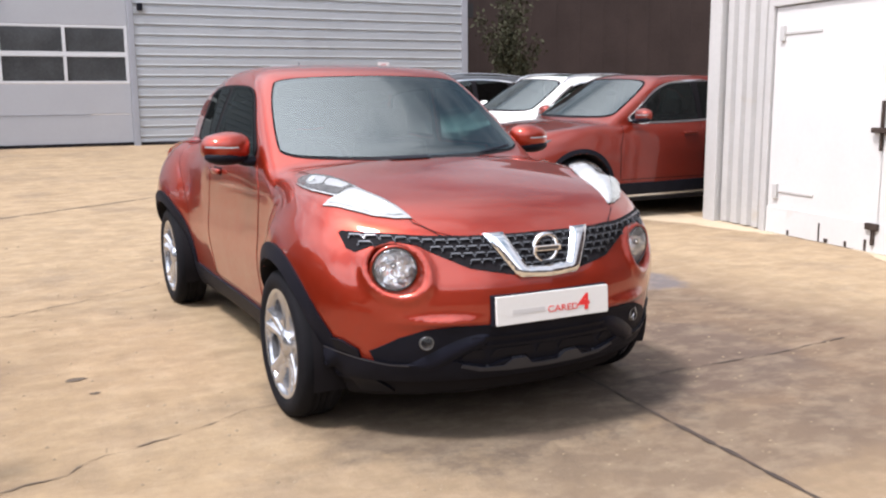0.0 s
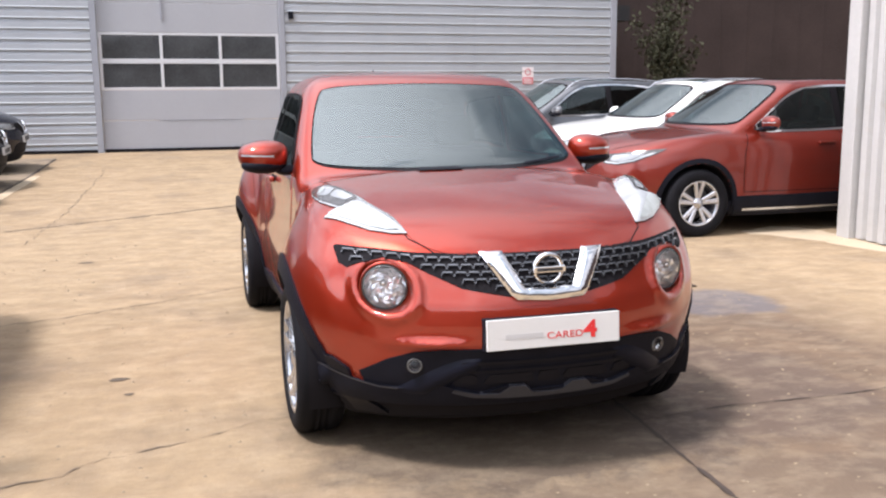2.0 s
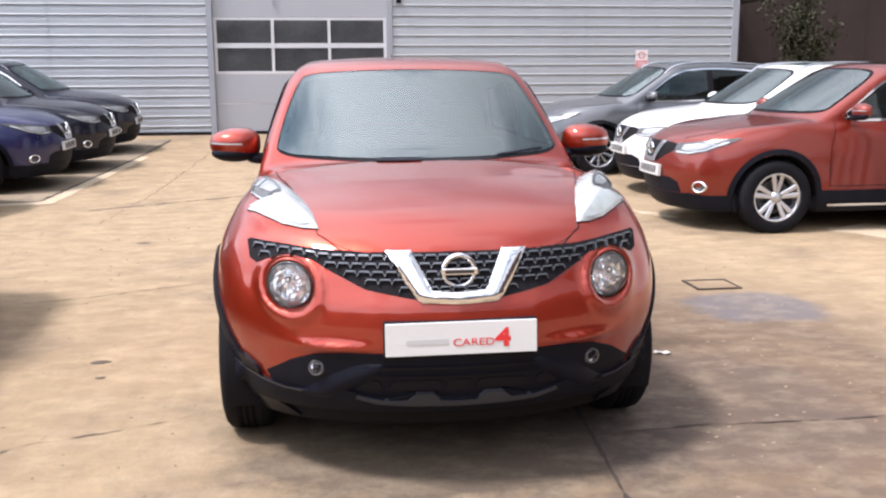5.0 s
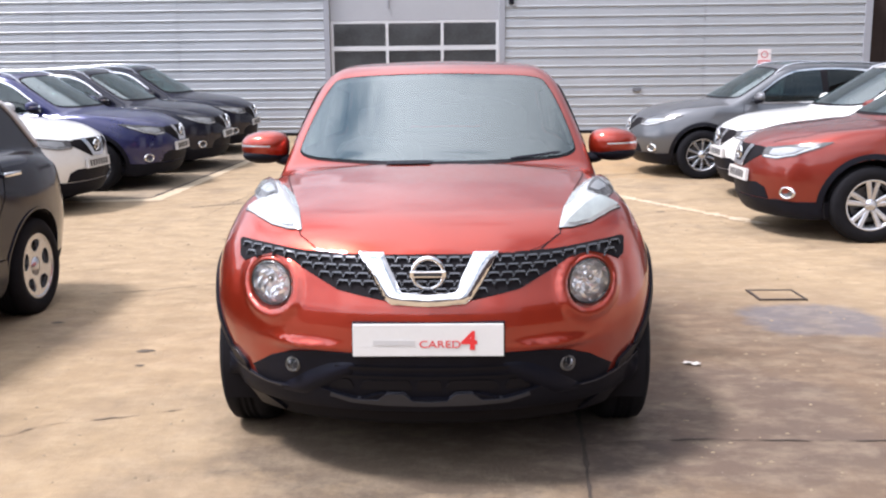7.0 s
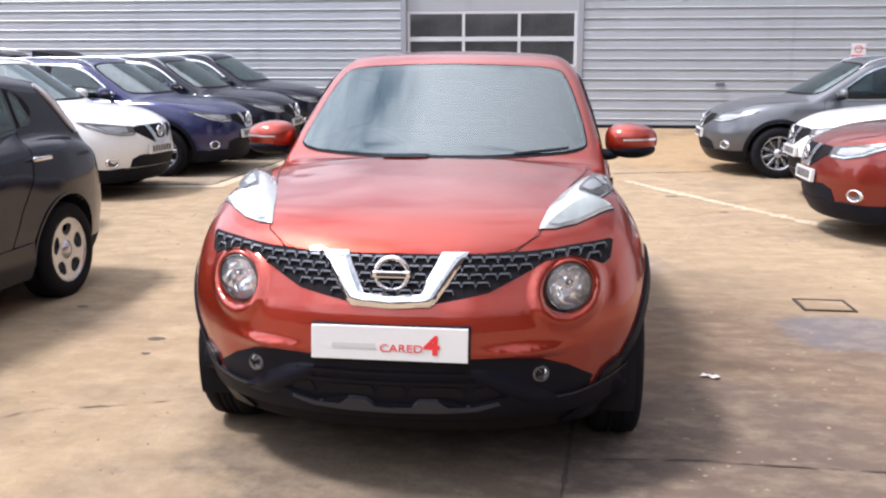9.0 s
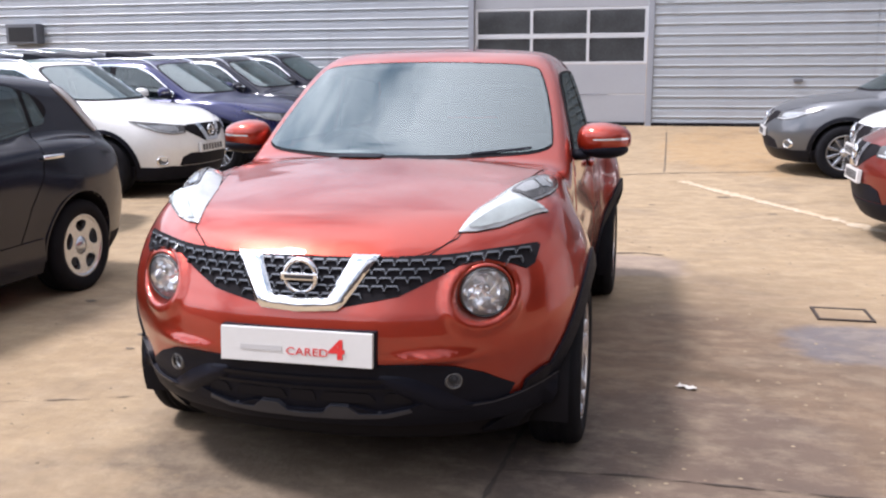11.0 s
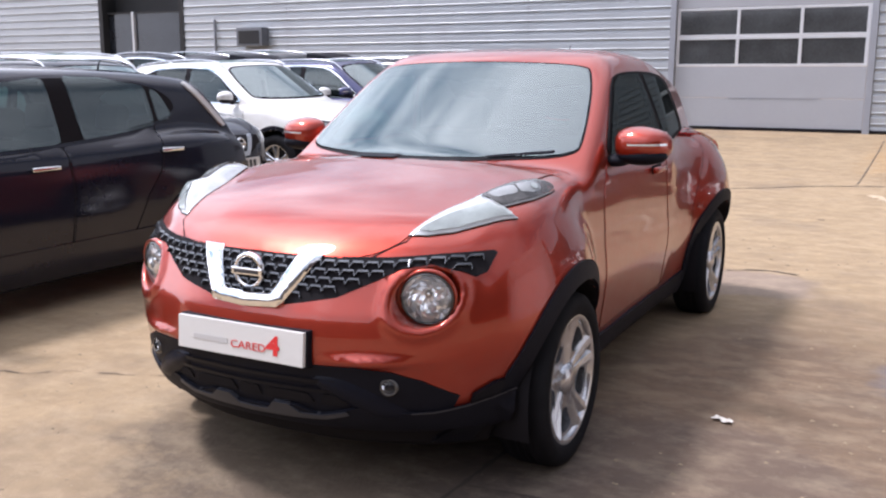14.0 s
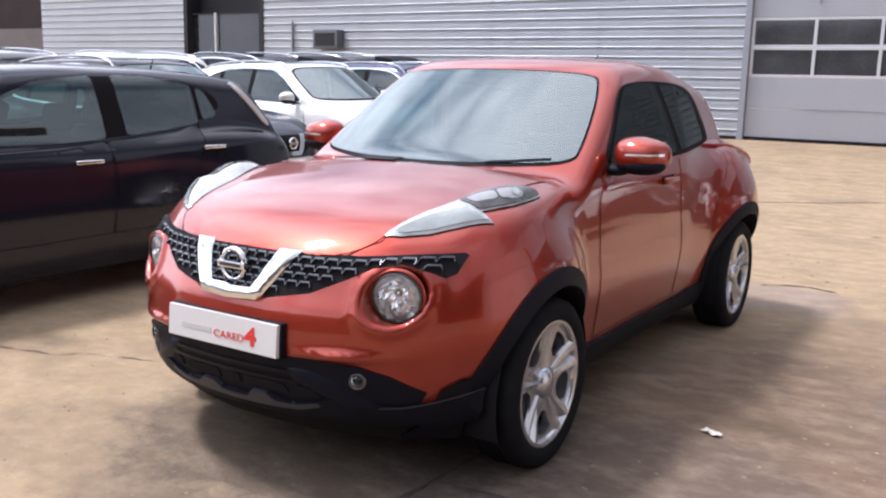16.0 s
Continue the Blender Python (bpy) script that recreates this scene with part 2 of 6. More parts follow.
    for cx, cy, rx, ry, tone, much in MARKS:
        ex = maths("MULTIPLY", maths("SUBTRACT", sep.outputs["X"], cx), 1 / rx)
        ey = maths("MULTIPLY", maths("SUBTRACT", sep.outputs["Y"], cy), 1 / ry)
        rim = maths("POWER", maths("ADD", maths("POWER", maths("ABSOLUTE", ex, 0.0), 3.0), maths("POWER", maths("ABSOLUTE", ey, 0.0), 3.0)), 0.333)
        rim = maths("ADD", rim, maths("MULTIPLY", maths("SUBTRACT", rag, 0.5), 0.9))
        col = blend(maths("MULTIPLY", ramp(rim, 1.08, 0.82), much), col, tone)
    stain = maths("MULTIPLY", ramp(noise_at(0.8, 8, 0.62, (1.3, 1, 1)), 0.52, 0.70), 0.55)
    col = blend(stain, col, STAIN)
    # scuffs and patches a hand wide
    scuff = ramp(noise_at(8.5, 7, 0.72, (1.5, 1, 1)), 0.36, 0.66)
    col = blend(maths("MULTIPLY", maths("SUBTRACT", 1.0, scuff), 0.26), col, (0.13, 0.098, 0.072, 1))
    worn_pale = ramp(noise_at(4.2, 8, 0.7, (1, 1.5, 1)), 0.46, 0.74)
    col = blend(maths("MULTIPLY", worn_pale, 0.24), col, (0.52, 0.42, 0.29, 1))
    speck = ramp(fine, 0.62, 0.74)
    col = blend(maths("MULTIPLY", speck, 0.35), col, (0.10, 0.085, 0.07, 1))
    light = ramp(noise_at(55, 3, 0.6), 0.66, 0.76)
    col = blend(maths("MULTIPLY", light, 0.25), col, (0.60, 0.53, 0.45, 1))
    l.new(col, b.inputs["Base Color"])
    rr = n.new("ShaderNodeMapRange")
    rr.inputs["To Min"].default_value, rr.inputs["To Max"].default_value = 0.9, 0.55
    l.new(stain, rr.inputs["Value"])
    l.new(rr.outputs[0], b.inputs["Roughness"])
    bp = n.new("ShaderNodeBump")
    bp.inputs["Strength"].default_value, bp.inputs["Distance"].default_value = 0.30, 0.010
    l.new(maths("ADD", maths("ADD", fine, maths("MULTIPLY", mid, 1.5)), scuff), bp.inputs["Height"])
    l.new(bp.outputs["Normal"], b.inputs["Normal"])
    return m


PALE_A, PALE_B = (0.350, 0.258, 0.155, 1), (0.245, 0.177, 0.105, 1)
# worn concrete, darkened further for the soft shade beside the car
WORN_SHADE_A, WORN_SHADE_B = (0.172, 0.117, 0.075, 1), (0.104, 0.071, 0.048, 1)
STAIN = (0.112, 0.080, 0.056, 1)
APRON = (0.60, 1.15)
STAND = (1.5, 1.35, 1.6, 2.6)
# the last mark puts the shade under the car's front into the concrete colour
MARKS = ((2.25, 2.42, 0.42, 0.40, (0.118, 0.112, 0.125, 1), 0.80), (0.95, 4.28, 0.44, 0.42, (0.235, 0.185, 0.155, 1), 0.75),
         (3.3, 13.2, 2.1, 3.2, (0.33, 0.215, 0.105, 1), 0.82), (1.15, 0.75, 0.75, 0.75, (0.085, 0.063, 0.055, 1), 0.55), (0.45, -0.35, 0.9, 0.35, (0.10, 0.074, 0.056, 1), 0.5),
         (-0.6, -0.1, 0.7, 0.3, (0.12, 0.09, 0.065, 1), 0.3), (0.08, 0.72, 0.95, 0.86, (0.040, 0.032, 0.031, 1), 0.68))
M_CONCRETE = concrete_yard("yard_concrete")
M_CRACK = material("crack_dirt", (0.135, 0.105, 0.078), 0.95, var=0.5, scale=9)
M_JOINT = material("joint_filler", (0.062, 0.045, 0.035), 0.9, var=0.5, scale=7)
M_BAY = material("bay_concrete", (0.30, 0.235, 0.160), 0.85, var=0.4, scale=1.6, bump=0.4, bump_scale=60, grime=(0.11, 0.09, 0.07), grime_at=0.58)
M_PALESTRIP = material("pale_concrete", (0.52, 0.42, 0.29), 0.85, var=0.25, scale=3, bump=0.4, bump_scale=70, grime=(0.36, 0.28, 0.18), grime_at=0.6, grime_scale=3)
M_IRON = material("rusty_iron", (0.07, 0.05, 0.04), 0.7, metal=0.4, var=0.5, scale=15)
M_CLAD = material("grey_cladding", (0.405, 0.430, 0.457), 0.45, metal=0.15, spec=0.6, var=0.14, scale=1.1, grime=(0.34, 0.35, 0.375), grime_at=0.62, grime_scale=0.7)
M_DOORW = material("door_grey_panel", (0.36, 0.37, 0.395), 0.45, var=0.08, scale=1.0)
M_DOORFR = material("door_frame_pale", (0.56, 0.57, 0.59), 0.45, var=0.08, scale=2)
M_JAMB = material("jamb_grey", (0.30, 0.315, 0.35), 0.5, var=0.15, scale=2)
M_VENT = material("vent_grey", (0.15, 0.16, 0.18), 0.6, var=0.3, scale=3)
M_DARKGLASS = material("dark_window", (0.075, 0.08, 0.085), 0.06, spec=0.8, var=0.6, scale=1.6)
M_ENTRYGLASS = material("entrance_glass", (0.028, 0.032, 0.04), 0.08, spec=0.6, var=0.5, scale=1.2)
M_SHEDDOOR = material("white_door_steel", (0.60, 0.595, 0.585), 0.5, var=0.08, scale=1.4, grime=(0.45, 0.41, 0.36), grime_at=0.68, grime_scale=2.4)
M_SHEDW = material("white_painted_steel", (0.47, 0.463, 0.452), 0.6, var=0.14, scale=1.2, grime=(0.42, 0.38, 0.33), grime_at=0.64, grime_scale=2.0)
M_BROWN = material("dark_brown_cladding", (0.052, 0.037, 0.034), 0.85, spec=0.2, var=0.4, scale=0.7, bump=0.2, bump_scale=14)
M_BOUND = material("weathered_wall", (0.15, 0.13, 0.125), 0.8, var=0.3, scale=1.2)
M_RENDERED = material("rendered_wall", (0.20, 0.19, 0.18), 0.85, var=0.25, scale=0.8, bump=0.2, bump_scale=40)
M_GRIT = material("grit", (0.34, 0.265, 0.175), 0.9, var=0.6, scale=3)
M_DARKVOID = material("dark_interior", (0.02, 0.02, 0.022), 0.8, var=0.4, scale=1.5)
M_LEAF = material("dull_leaf", (0.070, 0.072, 0.045), 0.85, spec=0.1, var=0.5, scale=4)
M_BARK = material("bark", (0.07, 0.055, 0.04), 0.9, var=0.4, scale=12)
M_SIGNRED = material("sign_red", (0.6, 0.12, 0.14), 0.5, var=0.1)
M_SIGNW = material("sign_white", (0.75, 0.7, 0.7), 0.5, var=0.1)
M_PAPER = material("paper", (0.62, 0.59, 0.54), 0.8, var=0.1, scale=20)
M_WORNPAINT = material("worn_white_line", (0.52, 0.44, 0.33), 0.8, var=0.25, scale=8, grime=(0.40, 0.30, 0.19), grime_at=0.46, grime_scale=7)


# ---- mesh helpers ----
def mesh_from(name, verts, faces, mat, smooth=True):
    me = bpy.data.meshes.new(name)
    me.from_pydata([tuple(map(float, v)) for v in verts], [], [tuple(map(int, q)) for q in faces])
    me.polygons.foreach_set("use_smooth", [smooth] * len(me.polygons))
    me.materials.append(mat)
    me.update()
    return me


def add_part(name, me, parent=None, label="", m=None):
    ob = new(name, me)
    if parent is not None:
        ob.parent = parent
    if m is not None:
        ob.matrix_basis = m
    if label:
        tagged(ob, label)
    return ob


def part(name, bm, mat, parent=None, label="", smooth=False, m=None):
    me = bpy.data.meshes.new(name)
    bm.normal_update()
    bm.to_mesh(me)
    bm.free()
    me.polygons.foreach_set("use_smooth", [smooth] * len(me.polygons))
    me.materials.append(mat)
    return add_part(name, me, parent, label, m)


def box_bm(x0, x1, y0, y1, z0, z1, bevel=0.0, bm=None):
    bm = bm or bmesh.new()
    got = bmesh.ops.create_cube(bm, size=1.0, matrix=Matrix.Translation(((x0 + x1) / 2, (y0 + y1) / 2, (z0 + z1) / 2)) @ Matrix.Diagonal((x1 - x0, y1 - y0, z1 - z0, 1)))
    if bevel:
        edges = list({e for v in got["verts"] for e in v.link_edges})
        bmesh.ops.bevel(bm, geom=edges, offset=bevel, segments=2, affect="EDGES", profile=0.5)
    return bm


def lathe(profile, steps=48, axis="x", closed=False):
    """Verts and faces of a profile of (radius, along) turned about an axis."""
    verts, faces = [], []
    n = len(profile)
    for i in range(steps):
        a = 2 * math.pi * i / steps
        for r, s in profile:
            c, d = r * math.cos(a), r * math.sin(a)
            verts.append((s, c, d) if axis == "x" else ((c, s, d) if axis == "y" else (c, d, s)))
    for i in range(steps):
        j = (i + 1) % steps
        for k in range(n if closed else n - 1):
            k2 = (k + 1) % n
            faces.append((i * n + k, i * n + k2, j * n + k2, j * n + k))
    return verts, faces


def fix_normals(me):
    bm = bmesh.new()
    bm.from_mesh(me)
    bmesh.ops.recalc_face_normals(bm, faces=bm.faces)
    bm.to_mesh(me)
    bm.free()
    return me


def cornered(pts, r=0.03, k=4):
    """An outline with its corners rounded to about r."""
    out, n = [], len(pts)
    for i in range(n):
        p, q, o = Vector(pts[i]), Vector(pts[i - 1]), Vector(pts[(i + 1) % n])
        a = p + (q - p).normalized() * min(r, (q - p).length * 0.45)
        b = p + (o - p).normalized() * min(r, (o - p).length * 0.45)
        for j in range(k + 1):
            t = j / k
            out.append(tuple(a * (1 - t) ** 2 + p * 2 * t * (1 - t) + b * t * t))
    return out


def rounded(pts, times=2):
    """Corner cutting of a closed outline."""
    for _ in range(times):
        out = []
        for (ax, ay), (bx, by) in zip(pts, pts[1:] + pts[:1]):
            out += [(ax * 0.75 + bx * 0.25, ay * 0.75 + by * 0.25), (ax * 0.25 + bx * 0.75, ay * 0.25 + by * 0.75)]
        pts = out
    return pts


# ---- smooth solids ----
def curve(xs, ys):
    """A monotone cubic through knots, for arrays."""
    xs, ys = np.array(xs, float), np.array(ys, float)
    h, dlt = np.diff(xs), np.diff(ys) / np.diff(xs)
    d = np.zeros(len(xs))
    for i in range(1, len(xs) - 1):
        if dlt[i - 1] * dlt[i] > 0:
            w1, w2 = 2 * h[i] + h[i - 1], h[i] + 2 * h[i - 1]
            d[i] = (w1 + w2) / (w1 / dlt[i - 1] + w2 / dlt[i])
    d[0], d[-1] = dlt[0], dlt[-1]

    def at(x):
        x = np.clip(x, xs[0], xs[-1])
        i = np.clip(np.searchsorted(xs, x) - 1, 0, len(h) - 1)
        t = (x - xs[i]) / h[i]
        return ((1 + 2 * t) * (1 - t) ** 2 * ys[i] + t * (1 - t) ** 2 * h[i] * d[i]
                + t * t * (3 - 2 * t) * ys[i + 1] + t * t * (t - 1) * h[i] * d[i + 1])
    return at


def smax(a, b, k):
    h = np.clip(0.5 + 0.5 * (a - b) / k, 0, 1)
    return b + (a - b) * h + k * h * (1 - h)


def smin(a, b, k):
    return -smax(-a, -b, k)


def gradient(f, p, e=0.002):
    g = np.stack([f(p[:, 0] + e, p[:, 1], p[:, 2]) - f(p[:, 0] - e, p[:, 1], p[:, 2]),
                  f(p[:, 0], p[:, 1] + e, p[:, 2]) - f(p[:, 0], p[:, 1] - e, p[:, 2]),
                  f(p[:, 0], p[:, 1], p[:, 2] + e) - f(p[:, 0], p[:, 1], p[:, 2] - e)], 1) / (2 * e)
    return g


def surface(f, hx, y0, y1, z0, z1, h):
    """Verts and quads of the zero surface of f, which is even in x, by surface nets."""
    nx = int(math.ceil(hx / h))
    ax = (np.arange(nx) + 0.5) * h
    ay, az = np.arange(y0, y1 + h, h), np.arange(z0, z1 + h, h)
    half = np.empty((nx, len(ay), len(az)))
    for s in range(0, len(ay), 48):
        X, Y, Z = np.meshgrid(ax, ay[s:s + 48], az, indexing="ij")
        half[:, s:s + 48] = f(X, Y, Z)
    F = np.concatenate([half[::-1], half], 0)
    ax = np.concatenate([-ax[::-1], ax])
    ins = F < 0
    n0, n1, n2 = (d - 1 for d in F.shape)
    cnt = np.zeros((n0, n1, n2))
    pos = np.zeros((n0, n1, n2, 3))
    corners = [(i, j, k) for i in (0, 1) for j in (0, 1) for k in (0, 1)]
    for a in corners:
        for d in range(3):
            if a[d]:
                continue
            b = list(a)
            b[d] = 1
            sa = tuple(slice(o, o + n) for o, n in zip(a, (n0, n1, n2)))
            sb = tuple(slice(o, o + n) for o, n in zip(b, (n0, n1, n2)))
            hit = ins[sa] != ins[sb]
            idx = np.nonzero(hit)
            fa, fb = F[sa][idx], F[sb][idx]
            t = fa / (fa - fb)
            cnt[idx] += 1
            for e in range(3):
                pos[idx + (np.full(len(t), e),)] += a[e] + (t if e == d else 0)
    cells = np.nonzero(cnt)
    ids = np.full((n0, n1, n2), -1, int)
    ids[cells] = np.arange(len(cells[0]))
    P = pos[cells] / cnt[cells][:, None] + np.stack(cells, 1)
    V = np.stack([ax[0] + P[:, 0] * h, y0 + P[:, 1] * h, z0 + P[:, 2] * h], 1)
    quads = []
    for d in range(3):
        u, v = (d + 1) % 3, (d + 2) % 3
        sa, sb = [slice(None)] * 3, [slice(None)] * 3
        sa[d], sb[d] = slice(0, -1), slice(1, None)
        A, B = ins[tuple(sa)], ins[tuple(sb)]
        e = np.stack(np.nonzero(A != B), 1)
        ok = (e[:, u] > 0) & (e[:, v] > 0) & (e[:, u] < (n0, n1, n2)[u]) & (e[:, v] < (n0, n1, n2)[v])
        e = e[ok]
        q = []
        for du, dv in ((1, 1), (0, 1), (0, 0), (1, 0)):
            c = e.copy()
            c[:, u] -= du
            c[:, v] -= dv
            q.append(ids[c[:, 0], c[:, 1], c[:, 2]])
        q = np.stack(q, 1)
        flip = ~A[e[:, 0], e[:, 1], e[:, 2]]
        q[flip] = q[flip][:, ::-1]
        quads.append(q)
    for _ in range(3):
        g = gradient(f, V)
        n2g = np.maximum((g * g).sum(1), 0.05)
        step = np.clip(f(V[:, 0], V[:, 1], V[:, 2]) / n2g, -h * 0.4, h * 0.4)
        V = V - g * step[:, None]
    Q = np.concatenate(quads)
    return V, Q


def cast(f, P, d, far=3.2, n=200):
    """Where rays from P along d first meet the surface of f. Returns points and outward normals."""
    t = np.linspace(0, far, n)
    pts = P[:, None, :] + t[None, :, None] * np.array(d)[None, None, :]
    val = f(pts[..., 0], pts[..., 1], pts[..., 2])
    inside = val < 0
    first = np.argmax(inside, 1)
    miss = ~inside.any(1)
    lo, hi = t[np.maximum(first - 1, 0)], t[first]
    for _ in range(14):
        mid = (lo + hi) / 2
        q = P + mid[:, None] * np.array(d)
        neg = f(q[:, 0], q[:, 1], q[:, 2]) < 0
        hi = np.where(neg, mid, hi)
        lo = np.where(neg, lo, mid)
    if miss.any() and not miss.all():
        good = np.nonzero(~miss)[0]
        for i in np.nonzero(miss)[0]:
            j = good[np.argmin(((P[good] - P[i]) ** 2).sum(1))]
            hi[i] = hi[j]
    Q = P + hi[:, None] * np.array(d)
    g = gradient(f, Q, 0.006)
    return Q, g / np.maximum(np.linalg.norm(g, axis=1), 1e-6)[:, None]


VIEWS = {"front": (lambda u, v: (u, -0.5, v), (0, 1, 0)), "side": (lambda u, v: (1.3, u, v), (-1, 0, 0)),
         "top": (lambda u, v: (u, v, 2.2), (0, 0, -1)), "rear": (lambda u, v: (u, 5.2, v), (0, -1, 0))}


def dense(pts, step, closed=True):
    out = []
    ring = list(zip(pts, pts[1:] + pts[:1])) if closed else list(zip(pts, pts[1:]))
    for (ax, ay), (bx, by) in ring:
        k = max(1, int(math.hypot(bx - ax, by - ay) / step))
        out += [(ax + (bx - ax) * i / k, ay + (by - ay) * i / k) for i in range(k)]
    return out if closed else out + [pts[-1]]


def within(P, poly):
    """Which of the points P lie inside an outline."""
    a = np.array(poly)
    b = np.roll(a, -1, 0)
    u, v = P[:, 0:1], P[:, 1:2]
    hit = ((a[:, 1] > v) != (b[:, 1] > v)) & (u < (b[:, 0] - a[:, 0]) * (v - a[:, 1]) / (b[:, 1] - a[:, 1] + 1e-12) + a[:, 0])
    return hit.sum(1) % 2 == 1


def inset(poly, d):
    """An outline drawn inwards by d."""
    a = np.array(poly)
    prev, nxt = np.roll(a, 1, 0), np.roll(a, -1, 0)
    area = (a[:, 0] * nxt[:, 1] - nxt[:, 0] * a[:, 1]).sum()
    t = nxt - prev
    t /= np.maximum(np.linalg.norm(t, axis=1), 1e-9)[:, None]
    nor = np.stack([-t[:, 1], t[:, 0]], 1) * (1 if area > 0 else -1)
    return [tuple(p) for p in a + nor * d]


def patch(f, outline, view, off=0.004, deep=0.012, step=0.025, crown=0.0, spread=0.03, holes=()):
    """A panel with thickness that lies on the surface of f: an outline seen in a view, laid on along it."""
    from mathutils.geometry import delaunay_2d_cdt
    ring = dense(outline, step)
    n = len(ring)
    us, vs = [p[0] for p in ring], [p[1] for p in ring]
    inner = []
    u = min(us) + step * 0.5
    poly = np.array(ring)
    nxt = np.roll(poly, -1, 0)
    while u < max(us):
        v = min(vs) + step * 0.5
        while v < max(vs):
            cross = ((poly[:, 1] > v) != (nxt[:, 1] > v)) & (u < (nxt[:, 0] - poly[:, 0]) * (v - poly[:, 1]) / (nxt[:, 1] - poly[:, 1] + 1e-12) + poly[:, 0])
            if cross.sum() % 2 and np.min((poly[:, 0] - u) ** 2 + (poly[:, 1] - v) ** 2) > (step * 0.45) ** 2:
                inner.append((u, v))
            v += step
        u += step
    edges, rims = [(i, (i + 1) % n) for i in range(n)], []
    for h in holes:
        hr = dense(h, step)
        k = n + len(rims)
        rims += hr
        edges += [(k + i, k + (i + 1) % len(hr)) for i in range(len(hr))]
        inner = [p for p in inner if min((p[0] - a) ** 2 + (p[1] - b) ** 2 for a, b in hr) > (step * 0.4) ** 2]
    co, _, faces, _, _, _ = delaunay_2d_cdt([Vector(p) for p in ring + rims + inner], edges, [], 1, 1e-6)
    if holes:
        mid = np.array([[sum(co[i][k] for i in q) / len(q) for k in (0, 1)] for q in faces])
        gone = np.any([within(mid, h) for h in holes], 0)
        faces = [q for q, g in zip(faces, gone) if not g]
    to3, d = VIEWS[view]
    P = np.array([to3(c[0], c[1]) for c in co])
    Q, N = cast(f, P, d)
    lift = np.full(len(P), off)
    if crown:
        cc = np.array([(c[0], c[1]) for c in co])
        dist = np.sqrt(((cc[:, None, :] - poly[None, :, :]) ** 2).sum(2)).min(1)
        lift = lift + crown * np.sin(np.clip(dist / spread, 0, 1) * math.pi / 2)
    top = Q + N * lift[:, None]
    rim = Q[:n] + N[:n] * off
    low = Q[:n] - N[:n] * deep
    base = len(top)
    verts = np.concatenate([top, rim, low])
    out = [tuple(q) for q in faces]
    # face the panel outwards
    a, b, c = (top[i] for i in out[0][:3])
    if np.dot(np.cross(b - a, c - a), N[out[0][0]]) < 0:
        out = [q[::-1] for q in out]
    out += [(base + i, base + (i + 1) % n, base + n + (i + 1) % n, base + n + i) for i in range(n)]
    return verts, out


def strip(f, line, view, width=0.006, off=0.0015, step=0.03):
    """A thin band along a line on the surface of f."""
    pts = np.array(dense(line, step, closed=False))
    tan = np.gradient(pts, axis=0)
    tan /= np.maximum(np.linalg.norm(tan, axis=1), 1e-9)[:, None]
    nor = np.stack([-tan[:, 1], tan[:, 0]], 1) * width / 2
    to3, d = VIEWS[view]
    both = np.concatenate([pts + nor, pts - nor])
    Q, N = cast(f, np.array([to3(*p) for p in both]), d)
    Q = Q + N * off
    n = len(pts)
    return Q, [(i, i + 1, n + i + 1, n + i) for i in range(n - 1)]


def mirrored(geo):
    V, F = geo
    V = np.array(V, float) * np.array([-1, 1, 1])
    return V, [tuple(q)[::-1] for q in F]


def both_sides(name, geo, mat, parent, label="", smooth=True):
    a = add_part(name, mesh_from(name, *geo, mat, smooth), parent, label)
    b = add_part(name, mesh_from(name, *mirrored(geo), mat, smooth), parent, label)
    return a, b


# ---- ground ----
WALL_Y = 16.66


def ground_z(y):
    return 0.0023 * max(0.0, min(y, 40.0) - 3.3) ** 2


def slope(y):
    return math.atan(0.0046 * max(0.0, y - 3.3))


def build_ground():
    xs = np.unique(np.concatenate([np.linspace(-600, -30, 12), np.arange(-30, 30.1, 0.75), np.linspace(30, 600, 12)]))
    ys = np.unique(np.concatenate([np.linspace(-600, -12, 12), np.arange(-12, 40.1, 0.5), np.linspace(40, 600, 12)]))
    verts = [(x, y, ground_z(y)) for y in ys for x in xs]
    n = len(xs)
    faces = [(j * n + i, j * n + i + 1, (j + 1) * n + i + 1, (j + 1) * n + i) for j in range(len(ys) - 1) for i in range(n - 1)]
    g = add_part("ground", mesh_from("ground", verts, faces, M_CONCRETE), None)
    return tagged(g, "worn sandy concrete yard with stains and cracks", "ground", kind="structure")


ground = build_ground()


def crack(pts, width, seed, parent, name="crack", mat=None, lift=0.004, wander=0.05, thin=0.3):
    rnd = random.Random(seed)
    line = dense(pts, 0.04, closed=False)
    verts, faces = [], []
    ox = oy = 0.0
    for i, (x, y) in enumerate(line):
        ox = 0.8 * ox + rnd.uniform(-wander, wander) * 0.35
        oy = 0.8 * oy + rnd.uniform(-wander, wander) * 0.35
        a, b = line[max(0, i - 1)], line[min(len(line) - 1, i + 1)]
        L = math.hypot(b[0] - a[0], b[1] - a[1]) or 1
        w = width * (rnd.uniform(0.3, 1.25) if rnd.random() > thin else rnd.uniform(0.02, 0.2)) / 2
        nx, ny = -(b[1] - a[1]) / L * w, (b[0] - a[0]) / L * w
        px, py = x + ox, y + oy
        verts += [(px + nx, py + ny, ground_z(py + ny) + lift), (px - nx, py - ny, ground_z(py - ny) + lift)]
        if i:
            k = 2 * i
            faces.append((k - 2, k - 1, k + 1, k))
    return add_part(name, mesh_from(name, verts, faces, mat or M_CRACK, False), parent)


